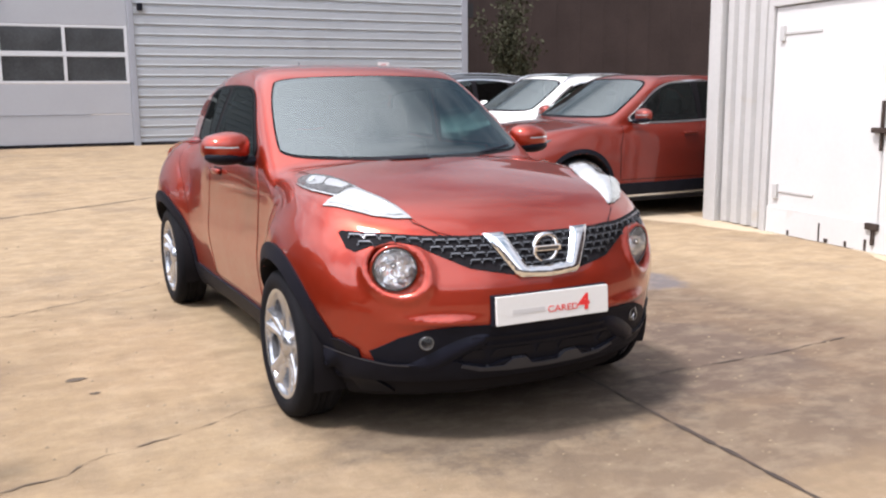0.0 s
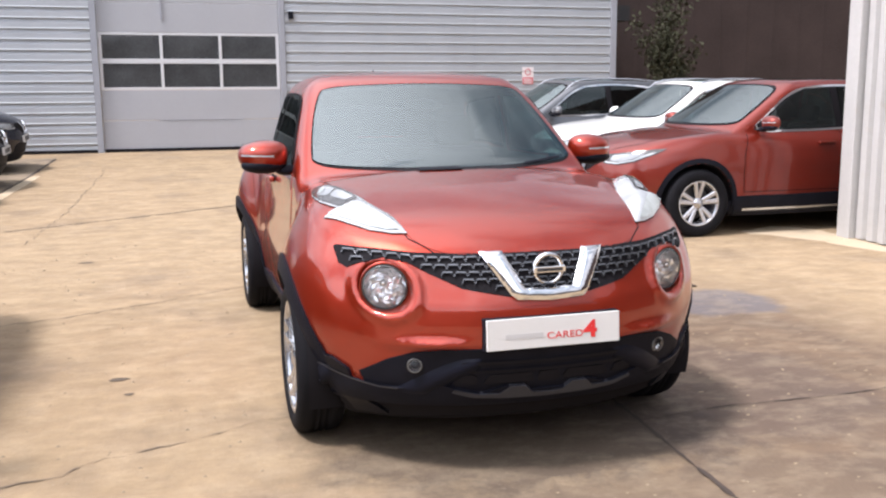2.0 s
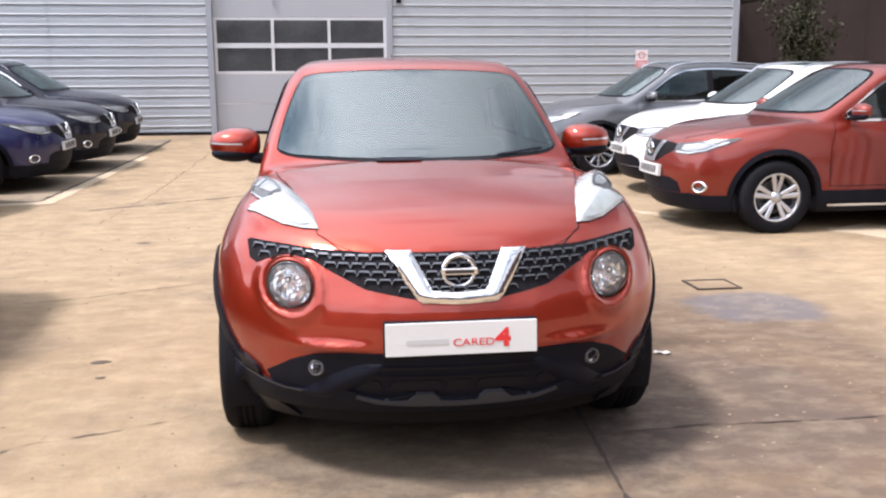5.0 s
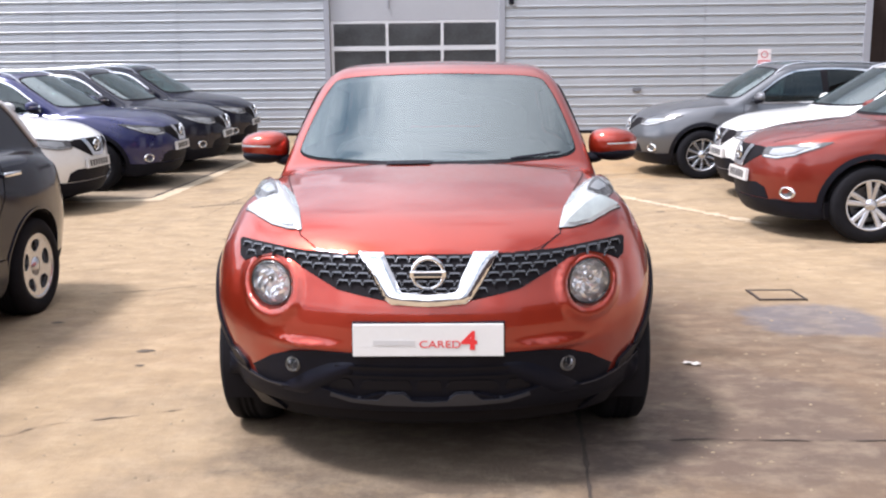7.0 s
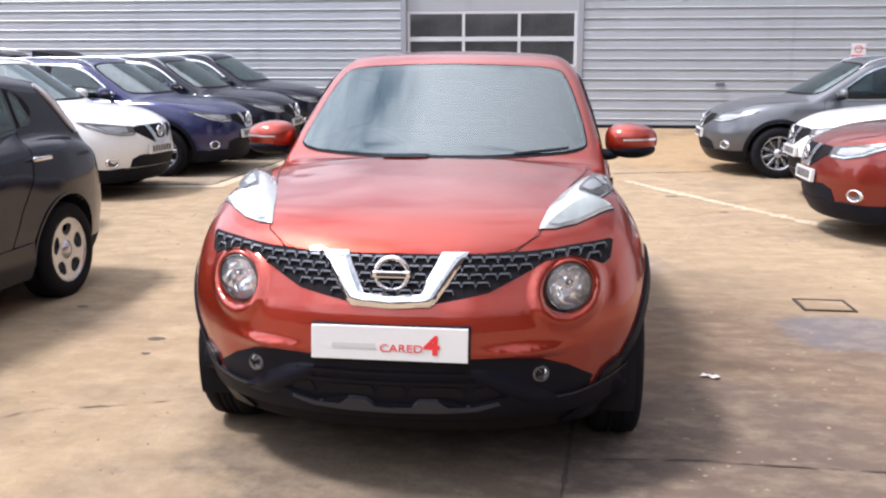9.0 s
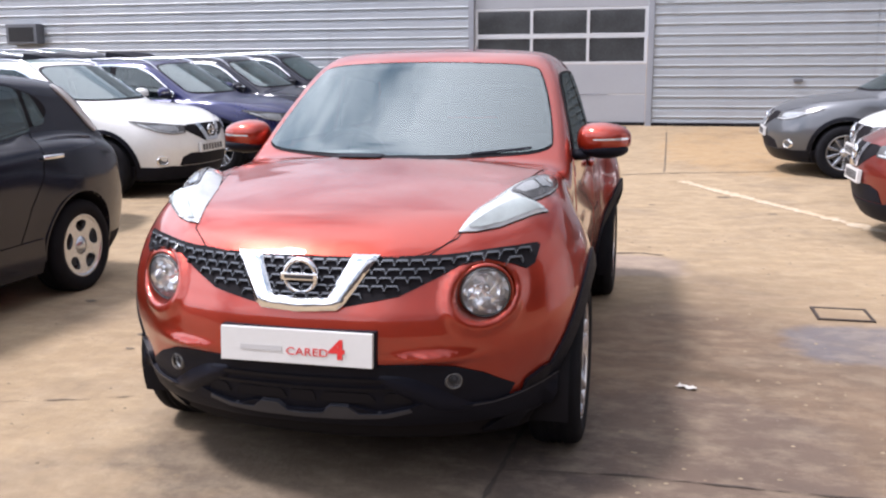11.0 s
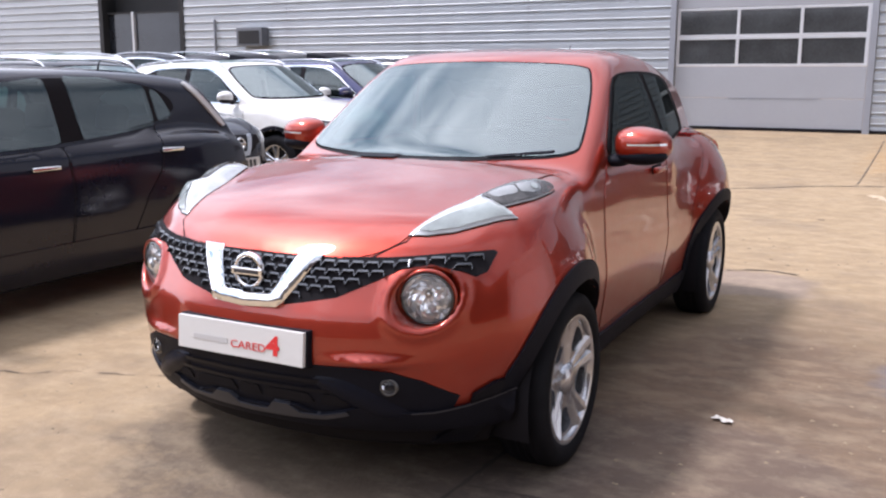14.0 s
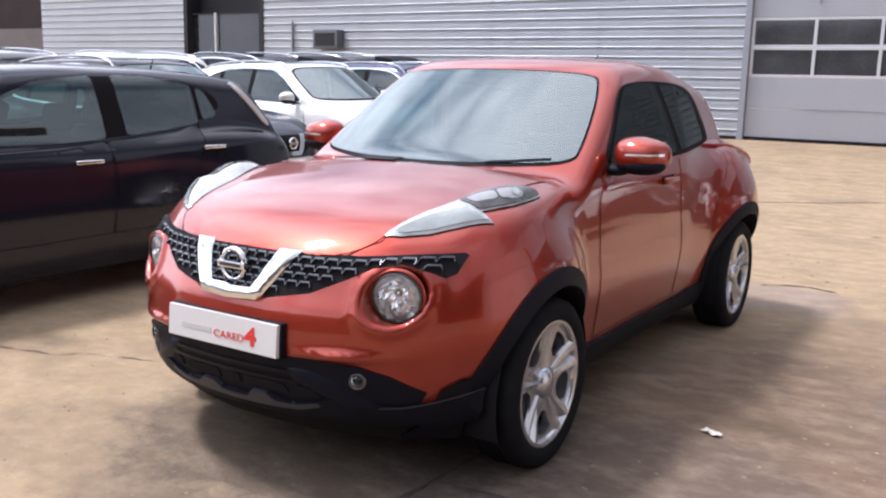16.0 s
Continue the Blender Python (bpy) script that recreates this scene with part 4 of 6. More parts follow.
# ---- cars ----
def car_solid(p):
    """The outer form of a car as one smooth solid: nose at y = 0 towards -y, wheels on z = 0, even in x."""
    front, lean, hood = curve(*p["front"]), curve(*p["lean"]), curve(*p["hood"])
    plan, side, roof, rear, tail = curve(*p["plan"]), curve(*p["side"]), curve(*p["roof"]), curve(*p["rear"]), curve(*p["tail"])
    gy, gz, gs, gc = p["screen"]
    wb, tum = p["green"]
    hubs, hz, ra = p["hubs"], p["hub_z"], p["arch"]

    def f(x, y, z):
        x = np.abs(x)
        low = smax(x - plan(y) - side(z), z - hood(y) + p["crown"] * x * x, 0.09)
        low = smax(low, (front(x) + lean(z) - y) * 0.8, p.get("nose_k", 0.06))
        low = smax(low, (y - rear(z) + 0.16 * x * x + 0.5 * np.maximum(x - 0.55, 0) ** 2) * 0.9, 0.08)
        low = smax(low, p["floor"] - z, 0.04)
        for cx, cy, cz, rx, ry, rz in p["bulges"]:
            q = np.sqrt(((x - cx) / rx) ** 2 + ((y - cy) / ry) ** 2 + ((z - cz) / rz) ** 2)
            low = smin(low, (q - 1) * min(rx, rz), p.get("bulge_k", 0.07))
        zz = np.maximum(z - 1.0, 0)
        g = smax(x - (wb - tum * zz - p.get("curl", 0.10) * zz * zz) - p.get("pinch", 0.0) * np.maximum(y - 2.6, 0) * -1, z - roof(y) + 0.075 * x * x + 0.25 * np.maximum(x - 0.4, 0) ** 2, 0.10)
        g = smax(g, (gy + (z - gz) * gs + gc * x * x - y) * 0.52, 0.05)
        g = smax(g, (y - tail(z) + p.get("tail_bow", 0.14) * x * x) * 0.85, 0.07)
        g = smax(g, 0.75 - z, 0.03)
        r = smin(low, g, 0.035)
        for yh in hubs:
            well = np.maximum(np.hypot(y - yh, z - hz) - ra, 0.58 - x)
            r = np.maximum(r, -well)
        for cx, cy, cz, rr in p.get("sockets", ()):
            # headlamp: a raised ring round a round socket
            d = np.hypot(x - cx, z - cz)
            r = r - 0.014 * np.exp(-((d - rr - 0.018) / 0.019) ** 2) * (y < cy + 0.2)
            r = np.maximum(r, -np.maximum(d - rr, y - cy - 0.10))
        for cx, cz, sx, sz, hh in p.get("ledges", ()):
            # shallow pressed ledges in the nose
            r = r - hh * np.exp(-((x - cx) / sx) ** 2 - ((z - cz) / sz) ** 2) * (y < 0.6)
        return r
    return f


def shell(V, Q, mat, car, cut, p, panes, y0, y1, label=""):
    """Painted shell with open windows, dark underside and wheel wells, and a cabin lining inside it."""
    c = V[Q].mean(1)
    ax = np.abs(c[:, 0])
    gone = np.zeros(len(Q), bool)
    for view, poly in panes:
        if view == "side":
            gone |= within(c[:, 1:3], poly) & (ax > .4)
        else:
            gone |= within(c[:, (0, 2)], poly) & ((c[:, 1] < 2.4) if view == "front" else (c[:, 1] > 3.0))
    low = V[Q][:, :, 2].max(1) < cut
    for yh in p["hubs"]:
        low |= (np.hypot(c[:, 1] - yh, c[:, 2] - p["hub_z"]) < p["arch"] + .008) & (ax > .5)
    nv = np.zeros_like(V)
    fn = np.cross(V[Q[:, 2]] - V[Q[:, 0]], V[Q[:, 3]] - V[Q[:, 1]])
    for k in range(4):
        np.add.at(nv, Q[:, k], fn)
    nv /= np.maximum(np.linalg.norm(nv, axis=1), 1e-12)[:, None]
    room = (c[:, 1] > y0) & (c[:, 1] < y1) & (c[:, 2] > .45)
    for name, m, keep, W, lab in (("body", mat, ~low & ~gone, V, label), ("underbody", M_SEAM, low & ~gone, V, ""), ("cabin_lining", M_LINING, room & ~low & ~gone, V - nv * .02, "")):
        q = Q[keep]
        used, inv = np.unique(q, return_inverse=True)
        add_part(name, mesh_from(name, W[used], inv.reshape(q.shape), m), car, lab)


def cabin(car, dash, rows, belt, drop=0.0):
    """Dashboard, steering wheel, front seats and rear bench behind the glass."""
    d = part("dashboard", box_bm(-.66, .66, dash, dash + .50, .55, belt, .06), M_DASH, car, "dark moulded dashboard", True)
    part("instrument_hood", box_bm(-.52, -.22, dash + .34, dash + .54, belt - .04, belt + .045, .03), M_DASH, d, "", True)
    v, q = lathe([(.185 + .014 * math.cos(k * math.pi / 4), .014 * math.sin(k * math.pi / 4)) for k in range(8)], 32, "y", True)
    add_part("steering_wheel", mesh_from("steering_wheel", v, q, M_DASH), car, "black steering wheel", pose(-.37, dash + .68, belt - .03, 24, 0, 0))
    for y, kind in zip(rows, ("front_seat", "rear_bench")):
        for x, w in (((-.37, .50), (.37, .50)) if kind == "front_seat" else ((0.0, 1.18),)):
            s = new(kind)
            s.parent = car
            s.matrix_basis = pose(x, y, -drop, 0, 0, 0)
            part("cushion", box_bm(-w / 2, w / 2, -.46, .06, .42, .58, .05), M_SEAT, s, "", True)
            lean = Matrix.Translation((0, .02, .52)) @ Matrix.Rotation(radians(-14), 4, "X")
            part("backrest", box_bm(-w / 2, w / 2, -.06, .07, .0, .60, .05), M_SEAT, s, "", True, lean)
            for hx in ((0.0,) if kind == "front_seat" else (-.37, .37)):
                part("headrest", box_bm(hx - .13, hx + .13, -.05, .05, .62, .80, .04), M_SEAT, s, "", True, lean)
    v, q = lathe([(.0, -.02), (.05, -.018), (.06, .0), (.05, .02), (.0, .022)], 20, "y")
    add_part("rear_view_mirror", mesh_from("rear_view_mirror", [(a * 1.9, b, c * .6) for a, b, c in v], q, M_DASH), car, "", pose(0, rows[0] - .42, 1.37 - drop, 0, 0, 0))


def sector(yh, zh, r0, r1, a0, a1, n=28):
    out = [(yh + r1 * math.cos(radians(a0 + (a1 - a0) * i / n)), zh + r1 * math.sin(radians(a0 + (a1 - a0) * i / n))) for i in range(n + 1)]
    return out + [(yh + r0 * math.cos(radians(a1 + (a0 - a1) * i / n)), zh + r0 * math.sin(radians(a1 + (a0 - a1) * i / n))) for i in range(n + 1)]


def wheel(parent, x, y, z, R, rim_r, width, spokes, paired, mat=None, fat=0.04, style=""):
    """Wheel at a hub place; its outer face looks to the side of x's sign."""
    s = 1 if x > 0 else -1
    w = new("wheel")
    w.parent = parent
    w.matrix_basis = pose(x, y, z, 0, 0, 0 if s > 0 else 180)
    h = width / 2
    shoulder = [(rim_r, -h * 0.86), (rim_r + 0.02, -h * 0.98), ((rim_r + R) / 2, -h * 1.02), (R - 0.022, -h * 0.94), (R - 0.006, -h * 0.8), (R, -h * 0.5)]
    for g in (-0.25, 0.0, 0.25):
        shoulder += [(R, h * (g - 0.09)), (R - 0.008, h * (g - 0.05)), (R - 0.008, h * (g + 0.05)), (R, h * (g + 0.09))]
    shoulder += [(R, h * 0.5), (R - 0.006, h * 0.8), (R - 0.022, h * 0.94), ((rim_r + R) / 2, h * 1.02), (rim_r + 0.02, h * 0.98), (rim_r, h * 0.86)]
    add_part("tyre", mesh_from("tyre", *lathe(shoulder, 56), M_TYRE), w)
    rim = [(rim_r + 0.006, h * 0.90), (rim_r - 0.006, h * 0.92), (rim_r - 0.016, h * 0.80), (rim_r - 0.03, h * 0.3), (rim_r - 0.035, -h * 0.8)]
    add_part("rim", mesh_from("rim", *lathe(rim, 56), mat or M_ALLOY), w)
    add_part("brake_disc", mesh_from("brake_disc", *lathe([(0.0, h * 0.1), (rim_r * 0.72, h * 0.1), (rim_r * 0.72, -h * 0.1)], 32), M_DISC, False), w)
    add_part("shroud", mesh_from("shroud", *lathe([(0.0, -h * 0.3), (rim_r - 0.03, -h * 0.3)], 32), M_SEAM, False), w)
    verts, faces = [], []

    def bar(a0, a1, r0, r1, t0, t1, x0, x1):
        """A tapering spoke from angle a0 at r0 to a1 at r1."""
        k = len(verts)
        for a, r, t, xx in ((a0, r0, t0, x0), (a1, r1, t1, x1)):
            c, d = math.cos(a), math.sin(a)
            for u, dx in ((-t, -0.03), (-t, -0.006), (-t * 0.6, 0.0), (t * 0.6, 0.0), (t, -0.006), (t, -0.03)):
                verts.append((xx + dx, r * c - u * d, r * d + u * c))
        for i in range(5):
            faces.append((k + i, k + i + 1, k + 6 + i + 1, k + 6 + i))
        faces.append((k + 5, k, k + 6, k + 11))

    def blade(a0, a1, r0, r1, t0, t1):
        """A broad spoke with a raised ridge and two bevelled flanks."""
        k = len(verts)
        for j in range(5):
            q = j / 4
            a, r, t = a0 + (a1 - a0) * q ** 0.8, r0 + (r1 - r0) * q, t0 + (t1 - t0) * q
            xx = h * (0.66 + 0.22 * q - 0.10 * math.sin(q * math.pi))
            c, d = math.cos(a), math.sin(a)
            for u, dx in ((-t, -0.034), (-t, -0.010), (-t * 0.25, 0.004), (t * 0.55, 0.0), (t, -0.012), (t, -0.034)):
                verts.append((xx + dx, r * c - u * d, r * d + u * c))
        for j in range(4):
            b = k + 6 * j
            faces.extend([(b + i, b + i + 1, b + 6 + i + 1, b + 6 + i) for i in range(5)] + [(b + 5, b, b + 6, b + 11)])

    def holed_disc(turn, mid_r, half_r, half_t, back):
        """A cast wheel face with an opening between each pair of spokes."""
        from mathutils.geometry import delaunay_2d_cdt
        ring = [((rim_r - .004) * math.cos(k * math.pi / 36), (rim_r - .004) * math.sin(k * math.pi / 36)) for k in range(72)]
        pts, edges, holes = list(ring), [(k, (k + 1) % 72) for k in range(72)], []
        for i in range(spokes):
            a = 2 * math.pi * i / spokes + turn
            hole = []
            for k in range(20):
                u, v = math.cos(k * math.pi / 10), math.sin(k * math.pi / 10)
                rr, tt = rim_r * (mid_r + half_r * u), rim_r * (half_t + .07 * u) * v
                hole.append((rr * math.cos(a) - tt * math.sin(a), rr * math.sin(a) + tt * math.cos(a)))
            n = len(pts)
            pts += hole
            edges += [(n + k, n + (k + 1) % 20) for k in range(20)]
            holes.append(hole)
        pts += [(r * math.cos(k * math.pi / 12), r * math.sin(k * math.pi / 12)) for r in (.05, rim_r * .38) for k in range(24)]
        co, _, fs, _, _, _ = delaunay_2d_cdt([Vector(p) for p in pts], edges, [], 1, 1e-6)
        mid = np.array([[sum(co[i][k] for i in q) / len(q) for k in (0, 1)] for q in fs])
        gone = np.any([within(mid, q) for q in holes], 0)
        for c in co:
            r = math.hypot(c[0], c[1])
            verts.append((h * (.70 + .16 * (r / rim_r) ** 2) - back, c[0], c[1]))
        n = len(co)
        verts.extend([(vx - .03, vy, vz) for vx, vy, vz in verts[:n]])
        faces.extend([tuple(q) for q, g in zip(fs, gone) if not g])
        faces.extend([(a, b, n + b, n + a) for a, b in edges])

    if style == "holed":
        holed_disc(0.3, .655, .20, .27, 0.0)
    elif style == "blades":
        holed_disc(0.3 + math.pi / spokes, .67, .20, .24, 0.012)
    for i in range(0 if style == "holed" else spokes):
        a = 2 * math.pi * i / spokes + 0.3
        if style == "blades":
            for e in (-1, 1):
                blade(a + e * 0.20, a + e * 0.165, 0.030, rim_r - 0.006, 0.014, fat * 0.44)
        elif paired:
            for e in (-1, 1):
                bar(a + e * 0.20, a + e * 0.20, 0.035, rim_r - 0.01, fat * 0.42, fat * 0.55, h * 0.74, h * 0.88)
            bar(a, a, 0.03, rim_r * 0.45, fat * 0.8, fat * 0.4, h * 0.72, h * 0.70)
        else:
            bar(a, a, 0.03, rim_r - 0.01, fat * 0.7, fat * 1.1, h * 0.72, h * 0.88)
    add_part("spokes", fix_normals(mesh_from("spokes", verts, faces, mat or M_ALLOY, False)), w)
    cap = lathe([(0.0, h * 0.86), (0.028, h * 0.86), (0.034, h * 0.82), (0.060, h * 0.74), (0.062, h * 0.5)], 24)
    add_part("hub_cap", mesh_from("hub_cap", *cap, mat or M_ALLOY), w)
    return w


def ellipsoid(bm, c, r, n=20):
    bmesh.ops.create_uvsphere(bm, u_segments=n, v_segments=n // 2 + 2, radius=1.0, matrix=Matrix.Translation(c) @ Matrix.Diagonal((*r, 1)))


def mirror_housing(parent, s, c, size, mat, strip_mat):
    """Door mirror: squared-off shell, dark foot, glass towards the rear, lamp strip."""
    x, y, z = c
    a, b, d = size

    def shell(px, pz, k):
        # superellipse section
        return (abs(px) ** 2.6 + abs(pz) ** 2.4) ** (1 / 2.5)
    verts, faces = [], []
    nu, nv = 28, 12
    for j in range(nv + 1):
        t = j / nv
        ang = t * math.pi / 2
        r, dep = math.sin(ang) ** 0.75, math.cos(ang)
        for i in range(nu):
            th = 2 * math.pi * i / nu
            cx, cz = math.cos(th), math.sin(th)
            k = 1 / (abs(cx) ** 3 + abs(cz) ** 3) ** (1 / 3)
            px, pz = cx * k * r, cz * k * r
            pz *= 1.0 - 0.22 * px if px > 0 else 1.0
            verts.append((s * (x + a * px), y - b * dep + 0.09 * a * px * (px > 0), z + d * pz))
    for j in range(nv):
        for i in range(nu):
            q = (j * nu + i, j * nu + (i + 1) % nu, (j + 1) * nu + (i + 1) % nu, (j + 1) * nu + i)
            faces.append(q if s > 0 else q[::-1])
    faces.append(tuple(range(nv * nu, nv * nu + nu)))
    m = add_part("door_mirror", fix_normals(mesh_from("door_mirror", verts, faces, mat)), parent)
    if strip_mat:
        sv, sf = [], []
        for i in range(11):
            px = -0.35 + i * 0.125
            dep = math.sqrt(max(0.02, 1 - (abs(px)) ** 2.6)) * 1.0
            yy = y - b * dep * 0.97 - 0.006 + 0.09 * a * max(px, 0)
            for pz in (0.0 + 0.03 * px, 0.10 + 0.05 * px):
                sv.append((s * (x + a * px), yy, z + d * pz))
        sf = [(2 * i, 2 * i + 1, 2 * i + 3, 2 * i + 2) for i in range(10)]
        add_part("indicator_strip", mesh_from("indicator_strip", sv, sf, strip_mat), m, "silver indicator strip")
    bm = bmesh.new()
    ellipsoid(bm, (s * (x + a * 0.02), y - b * 0.28, z - d * 0.56), (a * 0.90, b * 0.70, d * 0.54), 20)
    part("lower_shell", bm, M_PLASTIC, m, "black lower mirror shell", True)
    bm = bmesh.new()
    ellipsoid(bm, (s * (x - a * 0.95), y - 0.02, z - d * 0.9), (a * 0.55, b * 0.5, d * 0.35), 14)
    part("mirror_foot", bm, M_PLASTIC, m, "black mirror foot", True)
    bm = box_bm(s * x - a * 0.8, s * x + a * 0.8, y + 0.004, y + 0.008, z - d * 0.75, z + d * 0.75)
    part("mirror_glass", bm, M_CHROME, m)
    return m


def badge(parent, c, r, mat_ring=None):
    """Plain ring with a cross bar, no lettering."""
    x, y, z = c
    e = lathe([(r, -0.004), (r * 0.96, -0.014), (r * 0.80, -0.016), (r * 0.74, -0.006), (r * 0.74, 0.004), (r, 0.004)], 40, "y", True)
    ob = add_part("badge", mesh_from("badge", [(a + x, b + y, d + z) for a, b, d in e[0]], e[1], mat_ring or M_CHROME), parent, "chrome ring badge")
    bar = box_bm(x - r * 1.02, x + r * 1.02, y - 0.024, y, z - r * 0.2, z + r * 0.2, 0.004)
    part("cross_bar", bar, mat_ring or M_CHROME, ob)
    part("text_bar", box_bm(x - r * .8, x + r * .8, y - 0.0255, y - 0.0243, z - r * 0.09, z + r * 0.09), M_SKID, ob)
    return ob


def build_hero():
    car = new("car")
    tagged(car, "copper-red compact crossover with round headlamps parked on concrete", "car")
    HY, RY, HZ, R = 0.82, 3.35, 0.318, 0.325
    p = dict(
        front=((0, .12, .24, .4, .5, .58, .66, .72, .78, .83, .9), (.012, .018, .03, .075, .115, .165, .23, .305, .40, .53, .85)),
        lean=((.15, .25, .30, .36, .46, .56, .64, .72, .80, .86, .95, 1.1), (.20, .125, .075, .045, .015, .0, .01, .045, .085, .13, .24, .5)),
        hood=((.0, .15, .3, .5, .8, 1.1, 1.5, 2.5, 3.4, 3.8, 4.2), (.80, .885, .945, .995, 1.045, 1.08, 1.075, 1.09, 1.12, 1.10, 1.02)),
        plan=((0, .5, .82, 1.3, 2.0, 2.6, 3.35, 3.8, 4.14), (.79, .815, .825, .795, .783, .787, .825, .80, .72)),
        side=((.15, .28, .42, .6, .75, .9, 1.0, 1.12), (-.10, -.045, -.02, .0, -.012, -.03, -.05, -.12)),
        roof=((1.4, 1.75, 2.0, 2.3, 2.7, 3.1, 3.5, 3.8, 4.0), (1.46, 1.515, 1.545, 1.563, 1.548, 1.505, 1.435, 1.37, 1.31)),
        rear=((.2, .35, .55, .8, 1.0, 1.2), (3.98, 4.10, 4.13, 4.10, 4.06, 3.98)),
        tail=((.7, 1.0, 1.2, 1.4, 1.6), (4.04, 3.92, 3.78, 3.60, 3.42)),
        screen=(1.10, 1.065, 1.58, .47), green=(.757, .20), curl=.22, pinch=.125, tail_bow=.26, crown=.10, floor=.175,
        hubs=(HY, RY), hub_z=HZ, arch=.375,
        bulges=((.655, .80, .60, .245, .52, .408), (.64, 3.41, .68, .264, .56, .41)), bulge_k=.034,
        sockets=((.58, .20, .718, .086),), ledges=((.44, .522, .13, .018, .020),),
    )
    f = car_solid(p)
    V, Q = surface(f, 0.98, -0.08, 4.24, 0.12, 1.64, 0.016)

    def one(name, outline, view, mat, off=.004, deep=.012, step=.025, label="", crown=0.0, spread=.03, holes=()):
        return add_part(name, mesh_from(name, *patch(f, outline, view, off, deep, step, crown, spread, holes), mat), car, label)

    def two(name, outline, view, mat, off=.004, deep=.012, step=.025, label="", crown=0.0, spread=.03, holes=()):
        return both_sides(name, patch(f, outline, view, off, deep, step, crown, spread, holes), mat, car, label)

    def sym(right):
        return right + [(-a, b) for a, b in reversed(right) if abs(a) > 1e-6]

    # bonnet, seen from above
    hood = sym([(0, .125), (.2, .135), (.33, .16), (.42, .21), (.474, .275), (.520, .45), (.568, .66), (.605, .80), (.640, .95), (.665, 1.17), (.4, 1.085), (0, 1.05)])
    one("bonnet", rounded(hood, 1), "top", M_RED, .003, .01)
    # windscreen, seen from the front
    ws = sym([(0, 1.072), (.4, 1.074), (.668, 1.088), (.664, 1.16), (.612, 1.33), (.56, 1.436), (.53, 1.462), (.4, 1.478), (0, 1.488)])
    opening = rounded(ws, 2)
    one("screen_surround", opening, "front", M_SEAM, .002, .01, .03, holes=(inset(opening, .018),))
    one("windscreen", inset(opening, .009), "front", M_GLASS, .007, .004, .03, "windscreen reflecting a cloudy sky")
    rs = rounded(sym([(0, 1.12), (.45, 1.12), (.55, 1.2), (.48, 1.36), (0, 1.40)]), 1)
    one("rear_screen", rs, "rear", M_PRIVACY, .006, .01, .04, "dark rear screen")
    # side glass, seen from the side
    fw = cornered([(1.555, 1.075), (1.68, 1.22), (1.875, 1.39), (1.985, 1.422), (2.30, 1.435), (2.33, 1.425), (2.44, 1.10), (2.40, 1.085)], .035)
    rw = cornered([(2.50, 1.10), (2.385, 1.424), (2.42, 1.429), (2.75, 1.412), (2.925, 1.388), (2.975, 1.33), (3.075, 1.16), (3.05, 1.125)], .03)
    two("front_window", fw, "side", M_TINTGLASS, .009, .01, .03, "tinted side window")
    two("rear_window", rw, "side", M_PRIVACY, .009, .01, .03, "dark privacy-tinted side window")
    frame_out = [(1.49, 1.062), (1.66, 1.228), (1.855, 1.397), (1.97, 1.434), (2.4, 1.446), (2.80, 1.430), (2.99, 1.402), (3.10, 1.345), (3.25, 1.15), (3.20, 1.105), (2.5, 1.078), (2.0, 1.063)]
    two("window_surround", rounded(frame_out, 2), "side", M_SEAM, .006, .014, .03, holes=(inset(fw, .018), inset(rw, .018)))
    shell(V, Q, M_RED, car, .29, p, (("side", inset(fw, .002)), ("side", inset(rw, .002)), ("front", inset(opening, .012)), ("rear", inset(rs, .012))), .95, 4.1, "copper-red metallic body shell")
    cabin(car, 1.06, (2.26, 3.10), 1.02)
    # doors
    two("front_door", cornered([(1.435, .345), (1.415, .70), (1.43, .94), (1.505, 1.052), (2.2, 1.055), (2.445, 1.062), (2.465, .70), (2.448, .345)], .03), "side", M_RED, .0025, .008, .04)
    two("rear_door", cornered([(2.475, .345), (2.492, .70), (2.475, 1.065), (3.0, 1.085), (3.26, 1.10), (3.20, 1.0), (3.035, .855), (2.94, .70), (2.885, .37), (2.7, .345)], .03), "side", M_RED, .0025, .008, .04)
    # seams
    for line in ([(1.42, .34), (1.40, .7), (1.42, .95), (1.50, 1.06)], [(2.46, .34), (2.48, .7), (2.46, 1.07)], [(2.95, .70), (3.05, .85), (3.22, 1.0), (3.3, 1.12)], [(1.42, .34), (2.46, .34), (2.90, .36), (2.95, .70)]):
        both_sides("panel_gap", strip(f, line, "side", .0026), M_SEAM, car)
    for line in ([(.30, .14), (.40, .19), (.477, .27), (.523, .45), (.571, .66), (.608, .80), (.643, .95), (.67, 1.17)],):
        both_sides("panel_gap", strip(f, line, "top", .0038), M_SEAM, car)
    # wipers
    for x0, x1, z0, z1 in ((.34, .58, 1.084, 1.104), (-.22, -.02, 1.077, 1.080)):
        v, q = strip(f, [(x0, z0), (x1, z1)], "front", .008, .010)
        add_part("wiper", mesh_from("wiper", v, q, M_PLASTIC), car, "black wiper blade")
    # boomerang lamps on the wings
    lamp = [(.474, .292), (.53, .318), (.60, .376), (.67, .458), (.742, .562), (.715, .563), (.682, .566), (.712, .625), (.736, .70), (.744, .78), (.744, .85), (.740, .905), (.724, .925), (.692, .905), (.652, .85), (.606, .75), (.557, .62), (.510, .45)]
    lc = (.62, .60)
    two("lamp_gasket", [(lc[0] + (a - lc[0]) * 1.014, lc[1] + (b - lc[1]) * 1.008) for a, b in lamp], "top", M_SEAM, .003, .01, .02)
